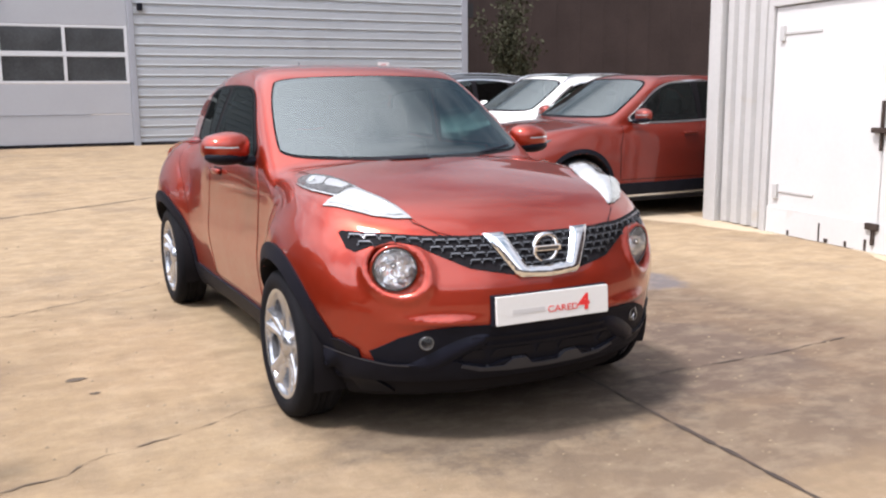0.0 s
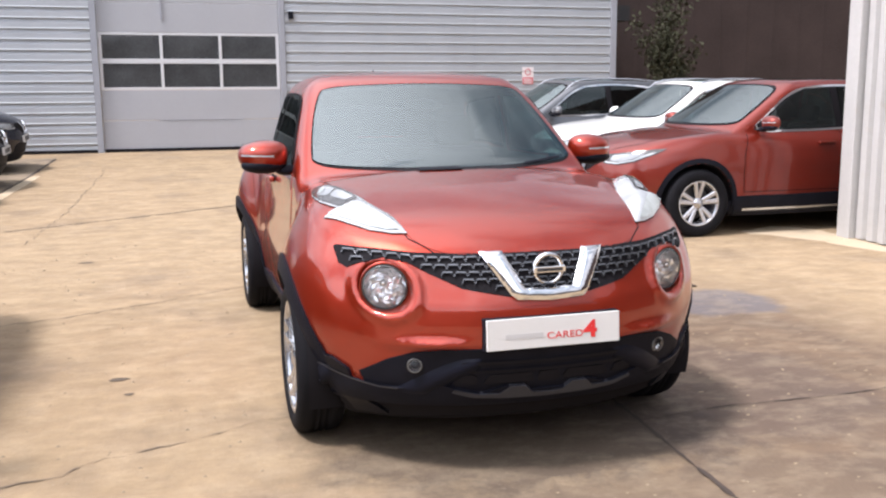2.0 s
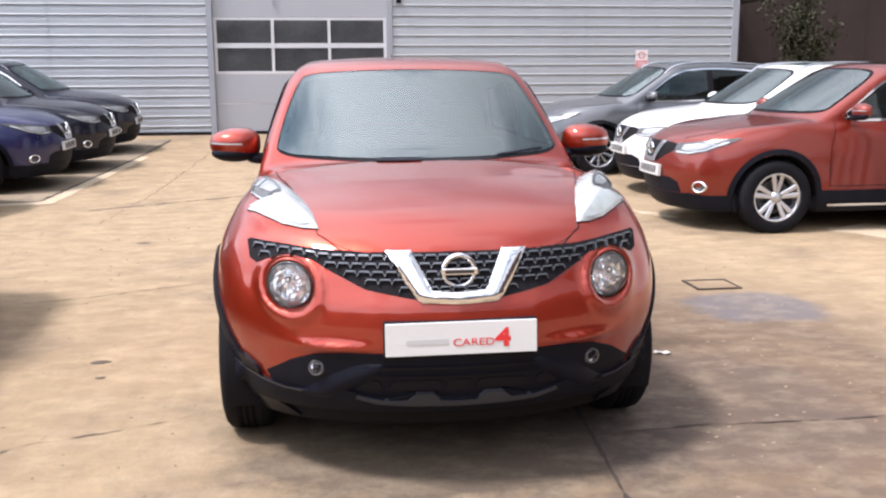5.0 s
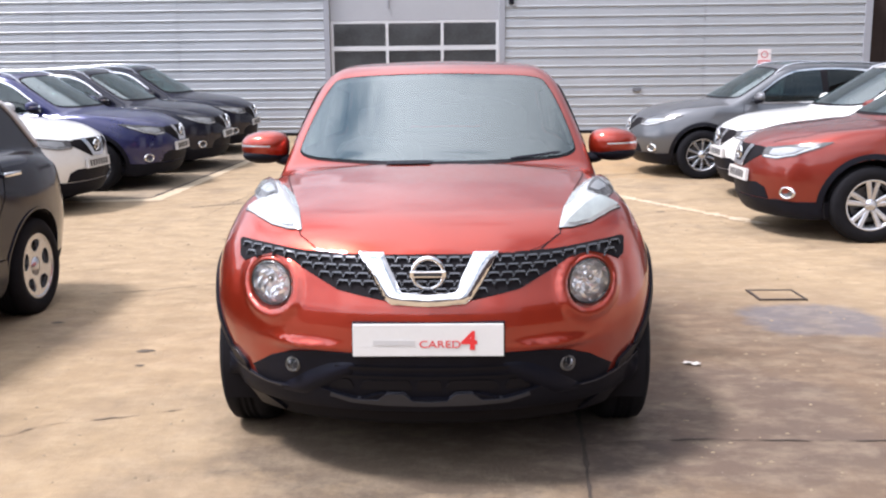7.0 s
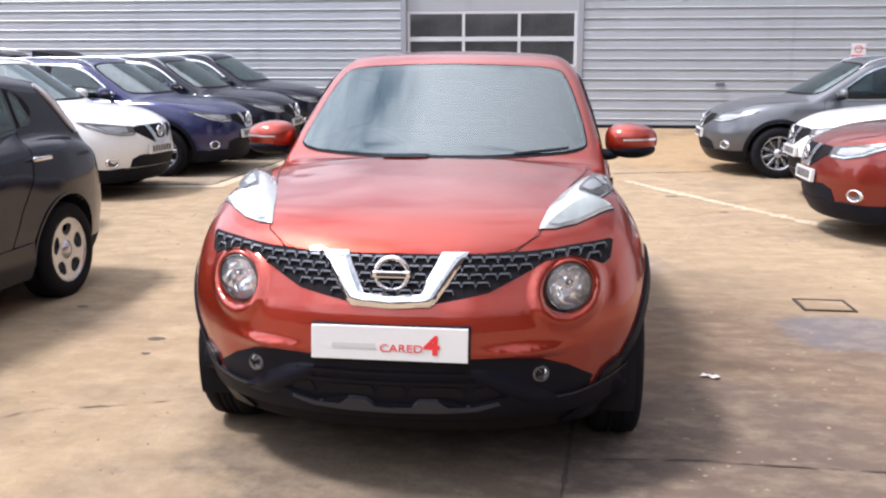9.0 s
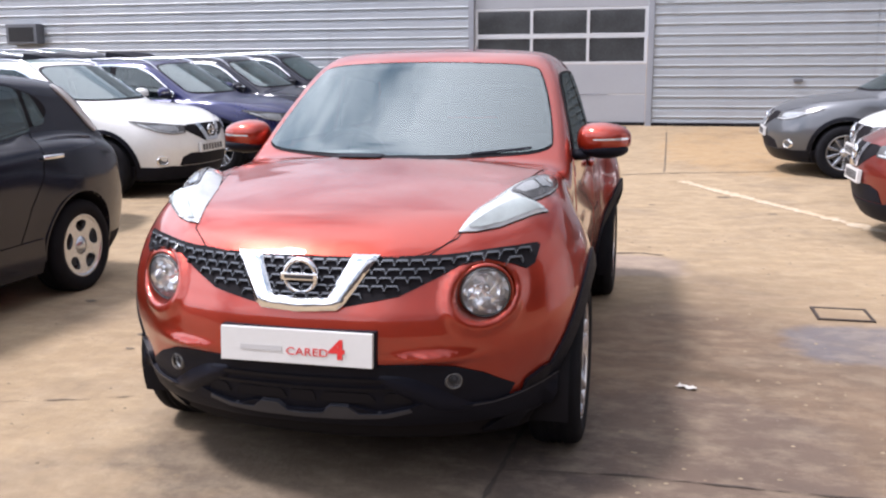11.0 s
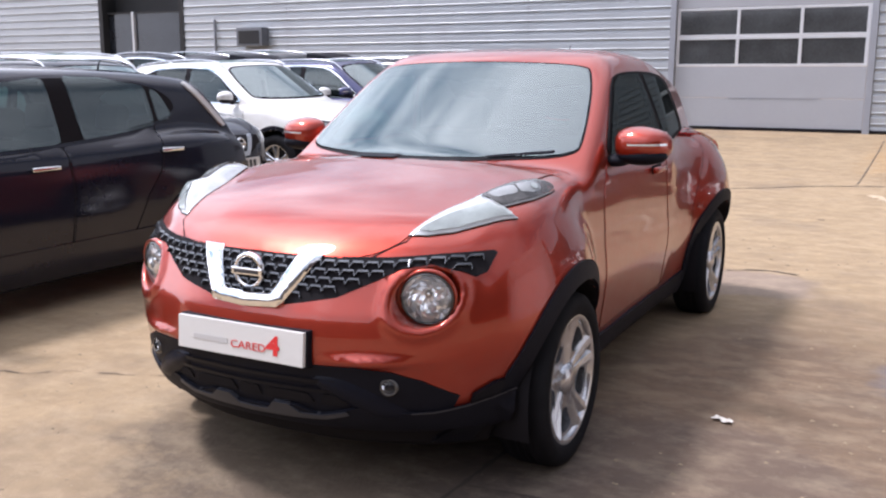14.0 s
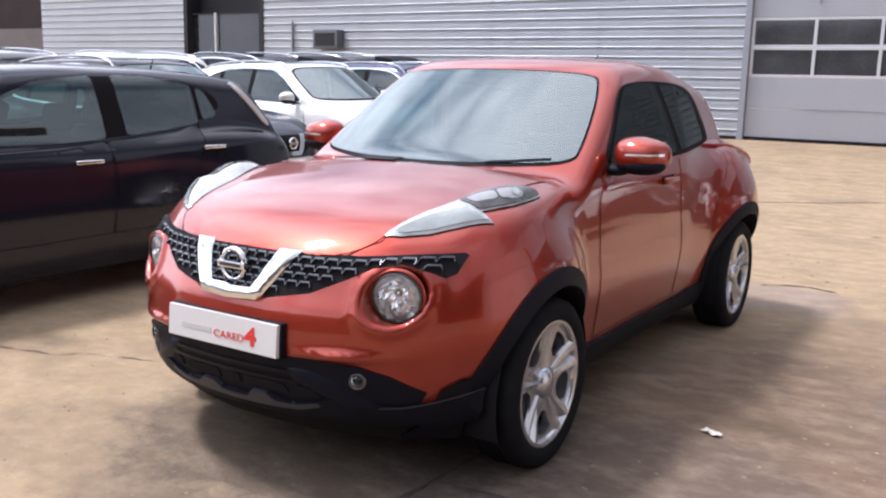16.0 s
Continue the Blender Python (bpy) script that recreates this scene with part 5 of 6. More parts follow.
    a, b = two("wing_lamp", lamp, "top", M_LAMPWHITE, .006, .012, .015, "pale boomerang-shaped lamp unit", .034, .075)
    rim = np.array(dense(lamp, .015))

    def on_lamp(poly, up):
        """A plate that follows the domed lamp cover."""
        V2, F2 = patch(f, poly, "top", 0.0, 0.0, .015)
        dist = np.sqrt(((V2[:, None, :2] - rim[None]) ** 2).sum(2)).min(1)
        g = gradient(f, V2, .006)
        g /= np.linalg.norm(g, axis=1)[:, None]
        V2 = V2 + g * (.006 + .034 * np.sin(np.clip(dist / .075, 0, 1) * math.pi / 2) + up)[:, None]
        return V2, F2

    for i, ob in enumerate((a, b)):
        for nm, poly, mat, lab, up in (("indicator_chamber", [(.604, .548), (.640, .562), (.680, .570), (.710, .628), (.733, .70), (.741, .78), (.741, .85), (.737, .90), (.722, .905), (.702, .86), (.676, .78), (.640, .66)], M_DARKLENS, "smoked indicator chamber", .004),
                                       ("indicator_reflector", [(.672, .690), (.700, .672), (.722, .715), (.730, .765), (.722, .800), (.700, .795)], M_LAMPGREY, "grey indicator reflector", .006),
                                       ("bulb", [(.712 + .010 * math.cos(k * .5236), .758 + .020 * math.sin(k * .5236)) for k in range(12)], M_GREYLENS, "small frosted bulb", .009),
                                       ("chamber_rib", [(.622, .575), (.655, .580), (.690, .640), (.696, .668), (.668, .682), (.648, .645)], M_LAMPGREY, "", .005),
                                       ("lower_lens", [(.496, .312), (.535, .330), (.60, .386), (.665, .465), (.727, .553), (.69, .556), (.645, .518), (.58, .432), (.53, .358)], M_GREYLENS, "grey lower lens", .004)):
            geo = on_lamp(cornered(poly, .012) if len(poly) < 12 else rounded(poly, 1), up)
            add_part(nm, mesh_from(nm, *(geo if i == 0 else mirrored(geo)), mat), ob, lab)
    # grille
    gr = [(.0, .835), (.24, .838), (.45, .842), (.60, .853), (.722, .858), (.734, .850), (.724, .795), (.700, .782), (.66, .802), (.58, .826), (.50, .810), (.43, .772), (.32, .72), (.135, .685), (.0, .685)]
    one("grille", sym(gr), "front", M_SEAM, .003, .012, .02, "black upper grille")
    verts, faces = [], []
    for row in range(7):
        for col in range(-16, 17):
            x = (col + (row % 2) * .5) * .0455
            z = .823 - row * .0245
            z += .020 * min(1.0, max(0, abs(x) - .42) / .25)
            low = np.interp(abs(x), [0, .135, .32, .43, .50, .58, .66, .71], [.695, .695, .73, .785, .818, .828, .808, .788])
            if not (low + (.016 if abs(x) < .42 else .003) < z < (.824 if abs(x) < .45 else .846)) or abs(x) > .69:
                continue
            for u0, w0, u1, w1 in ((-.016, 0, .016, 0), (-.016, 0, -.0225, -.0145), (.016, 0, .0225, -.0145)):
                k = len(verts)
                for u, w in ((u0, w0 + .0028), (u1, w1 + .0028), (u1, w1 - .0028), (u0, w0 - .0028)):
                    verts.append((x + u, -.5, z + w))
                faces.append((k, k + 1, k + 2, k + 3))
    Qg, Ng = cast(f, np.array(verts), (0, 1, 0))
    mid_x = np.array([np.mean([verts[i][0] for i in q]) for q in faces])
    for lo, hi in ((-1, 1),):
        own = [q for q, m in zip(faces, mid_x) if lo < m <= hi]
        idx = sorted({i for q in own for i in q})
        new_id = {i: k for k, i in enumerate(idx)}
        n = len(idx)
        top_f = [tuple(new_id[i] for i in q) for q in own]
        side_f = [(a_, b_, n + b_, n + a_) for q in top_f for a_, b_ in zip(q, q[1:] + q[:1])]
        gv = np.concatenate([Qg[idx] + Ng[idx] * .014, Qg[idx] - Ng[idx] * .004])
        tagged(add_part("grille_mesh", fix_normals(mesh_from("grille_mesh", gv, top_f + side_f, M_GRILLE, False)), car), "dark honeycomb grille mesh", kind="stuff")
    # chrome V
    one("chrome_v", sym([(0, .710), (.092, .714), (.158, .838), (.246, .838), (.150, .690), (.128, .674), (0, .668)]), "front", M_CHROME, .014, .03, .012, "polished chrome V trim", .014, .022)
    pt, _ = cast(f, np.array([(0, -.5, .782)]), (0, 1, 0))
    badge(car, (0, float(pt[0][1]) - .02, .782), .062)
    # headlamps
    for s in (1, -1):
        h = new("headlamp")
        h.parent = car
        h.matrix_basis = pose(s * .58, .222, .718, 4, 0, s * 20) @ Matrix.Diagonal((.92, .92, .92, 1))
        add_part("lamp_ring", mesh_from("lamp_ring", *lathe([(.106, .016), (.103, -.004), (.098, -.002), (.092, .010), (.0915, .03)], 44, "y"), M_RED), h, "body-colour ring round the lamp")
        # smooth bowl above, cut facets below
        rnd = random.Random(9)
        v, q = [], []
        for i in range(7):
            r = .087 * i / 6
            for k in range(18):
                a_ = k * math.pi / 9 + .17 * (i % 2)
                cut = rnd.uniform(-.009, .009) if i not in (0, 6) else 0
                v.append((r * math.cos(a_), .044 * (1 - (r / .087) ** 2) + cut, r * math.sin(a_)))
        for i in range(6):
            for k in range(18):
                a_, b_ = i * 18 + k, i * 18 + (k + 1) % 18
                q += [(a_, a_ + 18, b_ + 18), (a_, b_ + 18, b_)]
        add_part("reflector", mesh_from("reflector", v, q, M_SILVER, False), h, "bright faceted reflector")
        add_part("bezel", mesh_from("bezel", *lathe([(.0855, -.001), (.087, -.007), (.089, -.007), (.092, -.002), (.100, .012)], 44, "y"), M_DARKLENS), h, "dark headlamp bezel")
        bm = bmesh.new()
        ellipsoid(bm, (0.006 * s, .012, .016), (.017, .020, .017), 20)
        part("bulb_shield", bm, M_CHROME, h, "small bright bulb shield", True)
        dome = lathe([(.0, -.024), (.03, -.0225), (.055, -.018), (.075, -.011), (.085, -.003)], 44, "y")
        add_part("lens", mesh_from("lens", *dome, M_LENS), h, "clear domed headlamp lens")
    # lower bumper, fog lamps and lip
    one("lower_grille", sym([(0, .505), (.40, .505), (.50, .492), (.585, .458), (.672, .398), (.65, .352), (.55, .32), (.3, .30), (0, .30)]), "front", M_PLASTIC, .004, .012, .025, "black lower bumper grille")
    for zc in (.452, .418):
        v, q = strip(f, [(-.33, zc), (0, zc), (.33, zc)], "front", .012, .012)
        add_part("grille_bar", mesh_from("grille_bar", v, q, M_PLASTIC2), car)
    lip = [(0, .335), (.06, .333), (.11, .352), (.17, .357), (.25, .330), (.34, .350), (.42, .375), (.50, .352), (.60, .345), (.70, .365), (.77, .395), (.79, .40), (.79, .33), (.77, .285), (.6, .278), (0, .278)]
    one("bumper_lip", sym(lip), "front", M_PLASTIC, .016, .02, .025, "satin black bumper lip")
    one("skid_strip", sym([(0, .326), (.060, .328), (.092, .358), (.150, .358), (.185, .330), (.27, .332), (.35, .350), (.355, .338), (.28, .318), (.16, .310), (0, .308)]), "front", M_SKID, .021, .01, .02, "satin grey skid strip with two humps")
    two("bumper_ridge", rounded([(.60, .318), (.55, .345), (.48, .395), (.41, .438), (.335, .468), (.25, .470), (.27, .425), (.34, .378), (.41, .330), (.46, .305)], 1), "front", M_GUARD, .003, .02, .018, "satin ridge running up from the lip to the plate", .024, .06)
    # lighter strip stands in for light caught along the lip's top edge
    both_sides("lip_edge", strip(f, [(.79, .402), (.74, .384), (.68, .366), (.60, .351), (.54, .349)], "front", .006, .0185), M_SKID, car, "pale strip painted in for the light on the lip's top edge")
    for x0, x1 in ((.055, .25), (.265, .36)):
        both_sides("intake_mouth", patch(f, cornered([(x0, .366), (x1, .366), (x1 - .02, .402), (x0 + .015, .406)], .015), "front", .009, .012, .02), M_SEAM, car, "dark intake opening")
    one("intake_mouth", cornered([(-.045, .366), (.045, .366), (.04, .406), (-.04, .406)], .012), "front", M_SEAM, .009, .012, .02, "dark intake opening")
    two("bumper_corner", [(.30, .215), (.31, .40), (.36, .435), (.392, .44), (.385, .215)], "side", M_PLASTIC2, .014, .02, .02)
    for s in (1, -1):
        pt, nn = cast(f, np.array([(.497, -.5, .43)]), (0, 1, 0))
        fg = new("fog_lamp")
        fg.parent = car
        fg.matrix_basis = pose(s * .495, float(pt[0][1]) - .012, .440, -6, 0, s * 20)
        add_part("bezel", mesh_from("bezel", *lathe([(.021, .008), (.022, -.006), (.028, -.004), (.032, .018)], 28, "y"), M_DARKLENS), fg)
        add_part("reflector", mesh_from("reflector", *lathe([(.0, .016), (.008, .014), (.014, .008), (.021, -.003)], 28, "y"), M_CHROME), fg)
        add_part("lens", mesh_from("lens", *lathe([(.0, -.012), (.012, -.010), (.021, -.006)], 28, "y"), M_LENS), fg)
    # arches, sills
    for yh in (HY, RY):
        a0, a1 = (-8, 188)
        two("arch_trim", sector(yh, HZ, .379, .446, a0, a1), "side", M_PLASTIC, .010, .035, .025, "black wheel-arch trim")
        for s in (1, -1):
            v, f_ = [], []
            for i in range(25):
                ang = radians(-20 + 220 * i / 24)
                for x in (.52, .84):
                    v.append((s * x, yh + .371 * math.cos(ang), HZ + .371 * math.sin(ang)))
            f_ = [(2 * i, 2 * i + 1, 2 * i + 3, 2 * i + 2) for i in range(24)]
            v += [(s * .53, yh, HZ)]
            f_ += [(2 * i, 2 * i + 2, 50) for i in range(24)]
            add_part("wheel_liner", mesh_from("wheel_liner", v, f_, M_SEAM), car)
    two("sill", [(HY + .40, .205), (HY + .41, .33), (1.6, .315), (2.6, .315), (RY - .41, .34), (RY - .40, .205)], "side", M_PLASTIC, .014, .02, .04, "black sill cladding")
    # handles, mirrors, aerial
    for y0, z0 in ((2.28, .965),):
        for s in (1, -1):
            pt, _ = cast(f, np.array([(1.3, y0, z0)]), (-1, 0, 0))
            xx = float(pt[0][0])
            bm = box_bm(s * xx - .004, s * xx + .004, y0 - .085, y0 + .085, z0 - .022, z0 + .022, .003)
            hd = part("door_handle", box_bm(min(s * (xx + .008), s * (xx + .036)), max(s * (xx + .008), s * (xx + .036)), y0 - .10, y0 + .09, z0 - .014, z0 + .016, .009), M_RED, car, "body-colour door handle", True)
            part("recess", bm, M_SEAM, hd)
    both_sides("rear_handle", patch(f, rounded([(3.10, 1.17), (3.15, 1.165), (3.095, 1.275), (3.05, 1.28)], 1), "side", .012, .01, .02), M_PLASTIC, car, "black hidden rear door handle")
    for s in (1, -1):
        mirror_housing(car, s, (.878, 1.60, 1.132), (.122, .105, .078), M_RED, M_SILVER)
    bm = bmesh.new()
    bmesh.ops.create_cone(bm, segments=8, radius1=.006, radius2=.003, depth=.11, matrix=Matrix.Translation((0, 3.05, 1.555)) @ Matrix.Rotation(radians(-35), 4, "X"))
    part("aerial", bm, M_PLASTIC, car, "short black roof aerial")
    # tail lamps
    both_sides("tail_lamp", patch(f, rounded([(.50, 1.0), (.62, 1.12), (.70, 1.10), (.74, .98), (.70, .86), (.60, .90)], 1), "rear", .012, .012, .03), M_REDLENS, car, "red tail lamp")
    # number plate
    pl = new("number_plate")
    pl.parent = car
    pl.matrix_basis = pose(0, -.004, .562, -4, 0, 0)
    part("plate", box_bm(-.26, .26, -.003, .012, -.056, .056, .002), M_PLATE, pl, "white dealer show plate")
    part("plinth", box_bm(-.265, .265, .013, .05, -.062, .060, .004), M_PLASTIC, pl)

    def words(text, size, x, z, mat, name, bold=0.0, wide=1.0):
        c = bpy.data.curves.new(name, "FONT")
        c.body, c.size, c.extrude, c.offset = text, size, .0006, bold
        c.materials.append(mat)
        t = new(name, c)
        t.parent = pl
        t.matrix_basis = pose(x, -.0045, z, 90, 0, 0) @ Matrix.Diagonal((wide, 1, 1, 1))
        return t
    words("CARED", .036, -.032, -.026, M_PRINTRED, "lettering", .0, 1.25)
    words("4", .086, .116, -.030, M_PRINTRED, "lettering", .003, 1.2)
    part("text_bar", box_bm(-.19, -.045, -.0046, -.0032, -.018, .0), M_PRINTGREY, pl)
    for x, y in ((.775, HY), (.775, RY)):
        for s in (1, -1):
            wheel(car, s * x, y, HZ, R, .234, .20, 5, True, fat=.074, style="blades")
    return car


build_hero()


def build_crossover(spec, label, res=0.026):
    """A parked family car: form from spec, then glass, lamps, trim, mirrors and wheels as parts."""
    car = new("car")
    tagged(car, label, "car")
    p = spec["form"]
    body, HY, RY, HZ = spec["paint"], p["hubs"][0], p["hubs"][1], p["hub_z"]
    f = car_solid(p)
    V, Q = surface(f, 1.02, -0.08, p["length"] + .1, 0.12, 1.72, res)

    def one(name, outline, view, mat, off=.004, deep=.012, step=.04, label="", holes=()):
        return add_part(name, mesh_from(name, *patch(f, outline, view, off, deep, step, holes=holes), mat), car, label)

    def two(name, outline, view, mat, off=.004, deep=.012, step=.04, label="", holes=()):
        return both_sides(name, patch(f, outline, view, off, deep, step, holes=holes), mat, car, label)

    def sym(right):
        return right + [(-a, b) for a, b in reversed(right) if abs(a) > 1e-6]

    opening = rounded(sym(spec["screen"]), 2)
    panes = [cornered(w, .04) for w in spec["windows"]]
    holes = [inset(w, .022) for w in panes]
    one("screen_surround", opening, "front", M_SEAM, .003, .01, holes=(inset(opening, .042),))
    one("windscreen", inset(opening, .018), "front", M_GLASS, .008, .004, .04, "reflecting windscreen")
    two("window_surround", rounded(spec["surround"], 2), "side", spec.get("trim", M_CHROME), .004, .01, holes=holes)
    top = [(a, b) for a, b in spec["surround"]]
    cy, cz = sum(a for a, _ in top) / len(top), sum(b for _, b in top) / len(top)
    for k, w in enumerate(panes):
        two("side_window", w, "side", spec["glass"][k], .010, .01, .04, "tinted side window")
    two("pillar", rounded([(cy + (a - cy) * .965, cz + (b - cz) * .90) for a, b in top], 2), "side", M_SEAM, .007, .01, holes=holes)
    cuts = [("side", w) for w in panes] + [("front", inset(opening, .020))]
    if "rear_screen" in spec:
        rs = rounded(sym(spec["rear_screen"]), 1)
        one("rear_screen", rs, "rear", M_PRIVACY, .006, .01, .04, "dark rear screen")
        cuts.append(("rear", inset(rs, .015)))
    shell(V, Q, body, car, .34, p, cuts, 1.0, p["length"] - .1)
    cabin(car, *spec["cabin"])
    if spec.get("glass_roof"):
        one("glass_roof", cornered(sym([(0, 2.12), (.40, 2.14), (.50, 2.25), (.50, 3.45), (0, 3.5)]), .05), "top", M_GLASS, .004, .01, .06, "dark glass roof")
    for nm, poly in spec["doors"]:
        two(nm, cornered(poly, .03), "side", body, .003, .008, .05)
    for line in spec["seams"]:
        both_sides("panel_gap", strip(f, line, "side", .007, .002), M_SEAM, car)
    both_sides("panel_gap", strip(f, spec["bonnet"], "top", .008, .002), M_SEAM, car)
    for yh in (HY, RY):
        two("arch_trim", sector(yh, HZ, p["arch"] + .006, p["arch"] + spec.get("arch_w", .055), -6, 186), "side", spec.get("clad", M_PLASTIC), .008, .035)
        for s in (1, -1):
            r = p["arch"] - .005
            v = []
            for i in range(25):
                ang = radians(-20 + 220 * i / 24)
                v += [(s * x, yh + r * math.cos(ang), HZ + r * math.sin(ang)) for x in (.52, .83)]
            v.append((s * .53, yh, HZ))
            add_part("wheel_liner", mesh_from("wheel_liner", v, [(2 * i, 2 * i + 1, 2 * i + 3, 2 * i + 2) for i in range(24)] + [(2 * i, 2 * i + 2, 50) for i in range(24)], M_SEAM), car)
    two("sill", [(HY + p["arch"] + .02, .20), (HY + p["arch"] + .03, .40), (2.0, .40), (RY - p["arch"] - .03, .42), (RY - p["arch"] - .02, .20)], "side", spec.get("clad", M_PLASTIC), .012, .02)
    if spec.get("rails"):
        both_sides("sill_strip", strip(f, [(HY + .52, .262), (2.2, .262), (RY - .52, .275)], "side", .022, .016), M_ALLOY, car, "silver strip along the sill")
    if spec.get("face", True):
        hl = two("headlamp", cornered([(.395, .735), (.56, .728), (.69, .762), (.775, .835), (.80, .895), (.70, .872), (.50, .835), (.39, .825)], .012), "front", M_DARKLENS, .010, .012, .025, "swept-back clear headlamp")
        for i, ob in enumerate(hl):
            for nm, poly, mat in (("reflector", [(.47, .765), (.58, .757), (.675, .79), (.73, .838), (.60, .832), (.48, .815)], M_LAMPGREY),
                                  ("light_guide", [(.42, .742), (.56, .736), (.685, .770), (.765, .838), (.775, .862), (.745, .842), (.68, .782), (.56, .748), (.42, .756)], M_LAMPWHITE)):
                geo = patch(f, cornered(poly, .01), "front", .014, .01, .025)
                add_part(nm, mesh_from(nm, *(geo if i == 0 else mirrored(geo)), mat), ob)
        one("grille", sym([(0, .835), (.30, .832), (.39, .82), (.385, .76), (.25, .69), (.12, .63), (0, .63)]), "front", M_SEAM, .004, .012)
        one("chrome_v", sym([(0, .672), (.075, .675), (.155, .83), (.235, .83), (.13, .655), (.105, .632), (0, .628)]), "front", M_CHROME, .022, .025, .03, "chrome V trim")
        pt, _ = cast(f, np.array([(0, -.5, .755)]), (0, 1, 0))
        badge(car, (0, float(pt[0][1]) - .02, .755), .062)
        one("lower_intake", sym([(0, .50), (.36, .50), (.46, .46), (.48, .36), (0, .36)]), "front", M_PLASTIC, .005, .012)
        one("bumper_lip", sym([(0, .352), (.48, .352), (.56, .362), (.70, .350), (.80, .362), (.84, .352), (.83, .24), (.78, .20), (0, .20)]), "front", spec.get("clad", M_PLASTIC), .010, .02)
        for s in (1, -1):
            pt, nn = cast(f, np.array([(.665, -.5, .430)]), (0, 1, 0))
            fg = new("fog_lamp")
            fg.parent = car
            fg.matrix_basis = pose(s * .665, float(pt[0][1]) - .004, .430, 0, 0, s * 38) @ Matrix.Diagonal((1.35, 1, 1, 1))
            add_part("bezel", mesh_from("bezel", *lathe([(.042, .01), (.044, -.012), (.055, -.008), (.058, .03)], 24, "y"), M_CHROME), fg)
            add_part("lens", mesh_from("lens", *lathe([(.0, .004), (.03, .003), (.044, -.002)], 24, "y"), M_DARKGLASS), fg)
        pl = new("number_plate")
        pl.parent = car
        pt, _ = cast(f, np.array([(0, -.5, .555)]), (0, 1, 0))
        pl.matrix_basis = pose(0, float(pt[0][1]) - .014, .555, -4, 0, 0)
        part("plate", box_bm(-.26, .26, -.003, .03, -.056, .056, .002), M_PLATE, pl)
        for i in range(7):
            part("text_bar", box_bm(-.215 + i * .062, -.175 + i * .062, -.006, -.0034, -.036, .036), M_PLATEINK, pl)
    if spec.get("rails"):
        for s in (1, -1):
            line = []
            for i in range(15):
                y = 1.95 + i * .133
                lift = .055 * math.sin(math.pi * i / 14) ** .35 if 0 < i < 14 else -.01
                pt, _ = cast(f, np.array([(.60, y, 2.2)]), (0, 0, -1))
                line.append((s * .60, y, float(pt[0][2]) + lift))
            v, q = [], []
            for i, c in enumerate(line):
                v += [(c[0] + .013 * math.cos(t * math.pi / 4), c[1], c[2] + .013 * math.sin(t * math.pi / 4)) for t in range(8)]
                if i:
                    q += [(8 * i - 8 + t, 8 * i - 8 + (t + 1) % 8, 8 * i + (t + 1) % 8, 8 * i + t) for t in range(8)]
            add_part("roof_rail", fix_normals(mesh_from("roof_rail", v, q, M_ALLOY)), car, "silver roof rail")
    if spec.get("spoiler"):
        # wedge over the tailgate
        v = []
        for y, z, w in ((3.78, 1.585, .42), (4.00, 1.655, .45), (4.30, 1.690, .44)):
            v += [(-w, y, z - .10), (w, y, z - .10), (w * .96, y, z), (-w * .96, y, z)]
        q = [(4 * k + a, 4 * k + (a + 1) % 4, 4 * k + 4 + (a + 1) % 4, 4 * k + 4 + a) for k in (0, 1) for a in range(4)] + [(0, 1, 2, 3), (8, 11, 10, 9)]
        add_part("roof_spoiler", fix_normals(mesh_from("roof_spoiler", v, q, M_PLASTIC, False)), car, "black roof spoiler")
    if "aerial" in spec:
        ay, az = spec["aerial"]
        bm = bmesh.new()
        bmesh.ops.create_cone(bm, segments=8, radius1=.008, radius2=.004, depth=.11, matrix=Matrix.Translation((0, ay, az)) @ Matrix.Rotation(radians(-22), 4, "X"))
        part("aerial", bm, M_PLASTIC, car, "short black roof aerial")
    for y0, z0 in spec["handles"]:
        for s in (1, -1):
            pt, _ = cast(f, np.array([(1.3, y0, z0)]), (-1, 0, 0))
            xx = float(pt[0][0])
            lo, hi = sorted((s * (xx + .006), s * (xx + .034)))
            part("door_handle", box_bm(lo, hi, y0 - .10, y0 + .10, z0 - .014, z0 + .014, .008), spec.get("handle", body), car, "door handle", True)
    mx, my, mz = spec["mirror"]
    for s in (1, -1):
        mirror_housing(car, s, (mx, my, mz), (.115, .09, .075), body, M_SILVER)
    if "tail_lamp" in spec:
        two("tail_lamp", rounded(spec["tail_lamp"][0], 1), spec["tail_lamp"][1], spec["tail_lamp"][2], .014, .012, .03, "slim vertical tail lamp")
    for y in (HY, RY):
        for s in (1, -1):
            wheel(car, s * (p["track"]), y, HZ, p["tyre"], spec["rim"], .215, spec["spokes"][0], spec["spokes"][1], spec.get("alloy"), fat=spec.get("fat", .045), style=spec.get("style", ""))
    return car


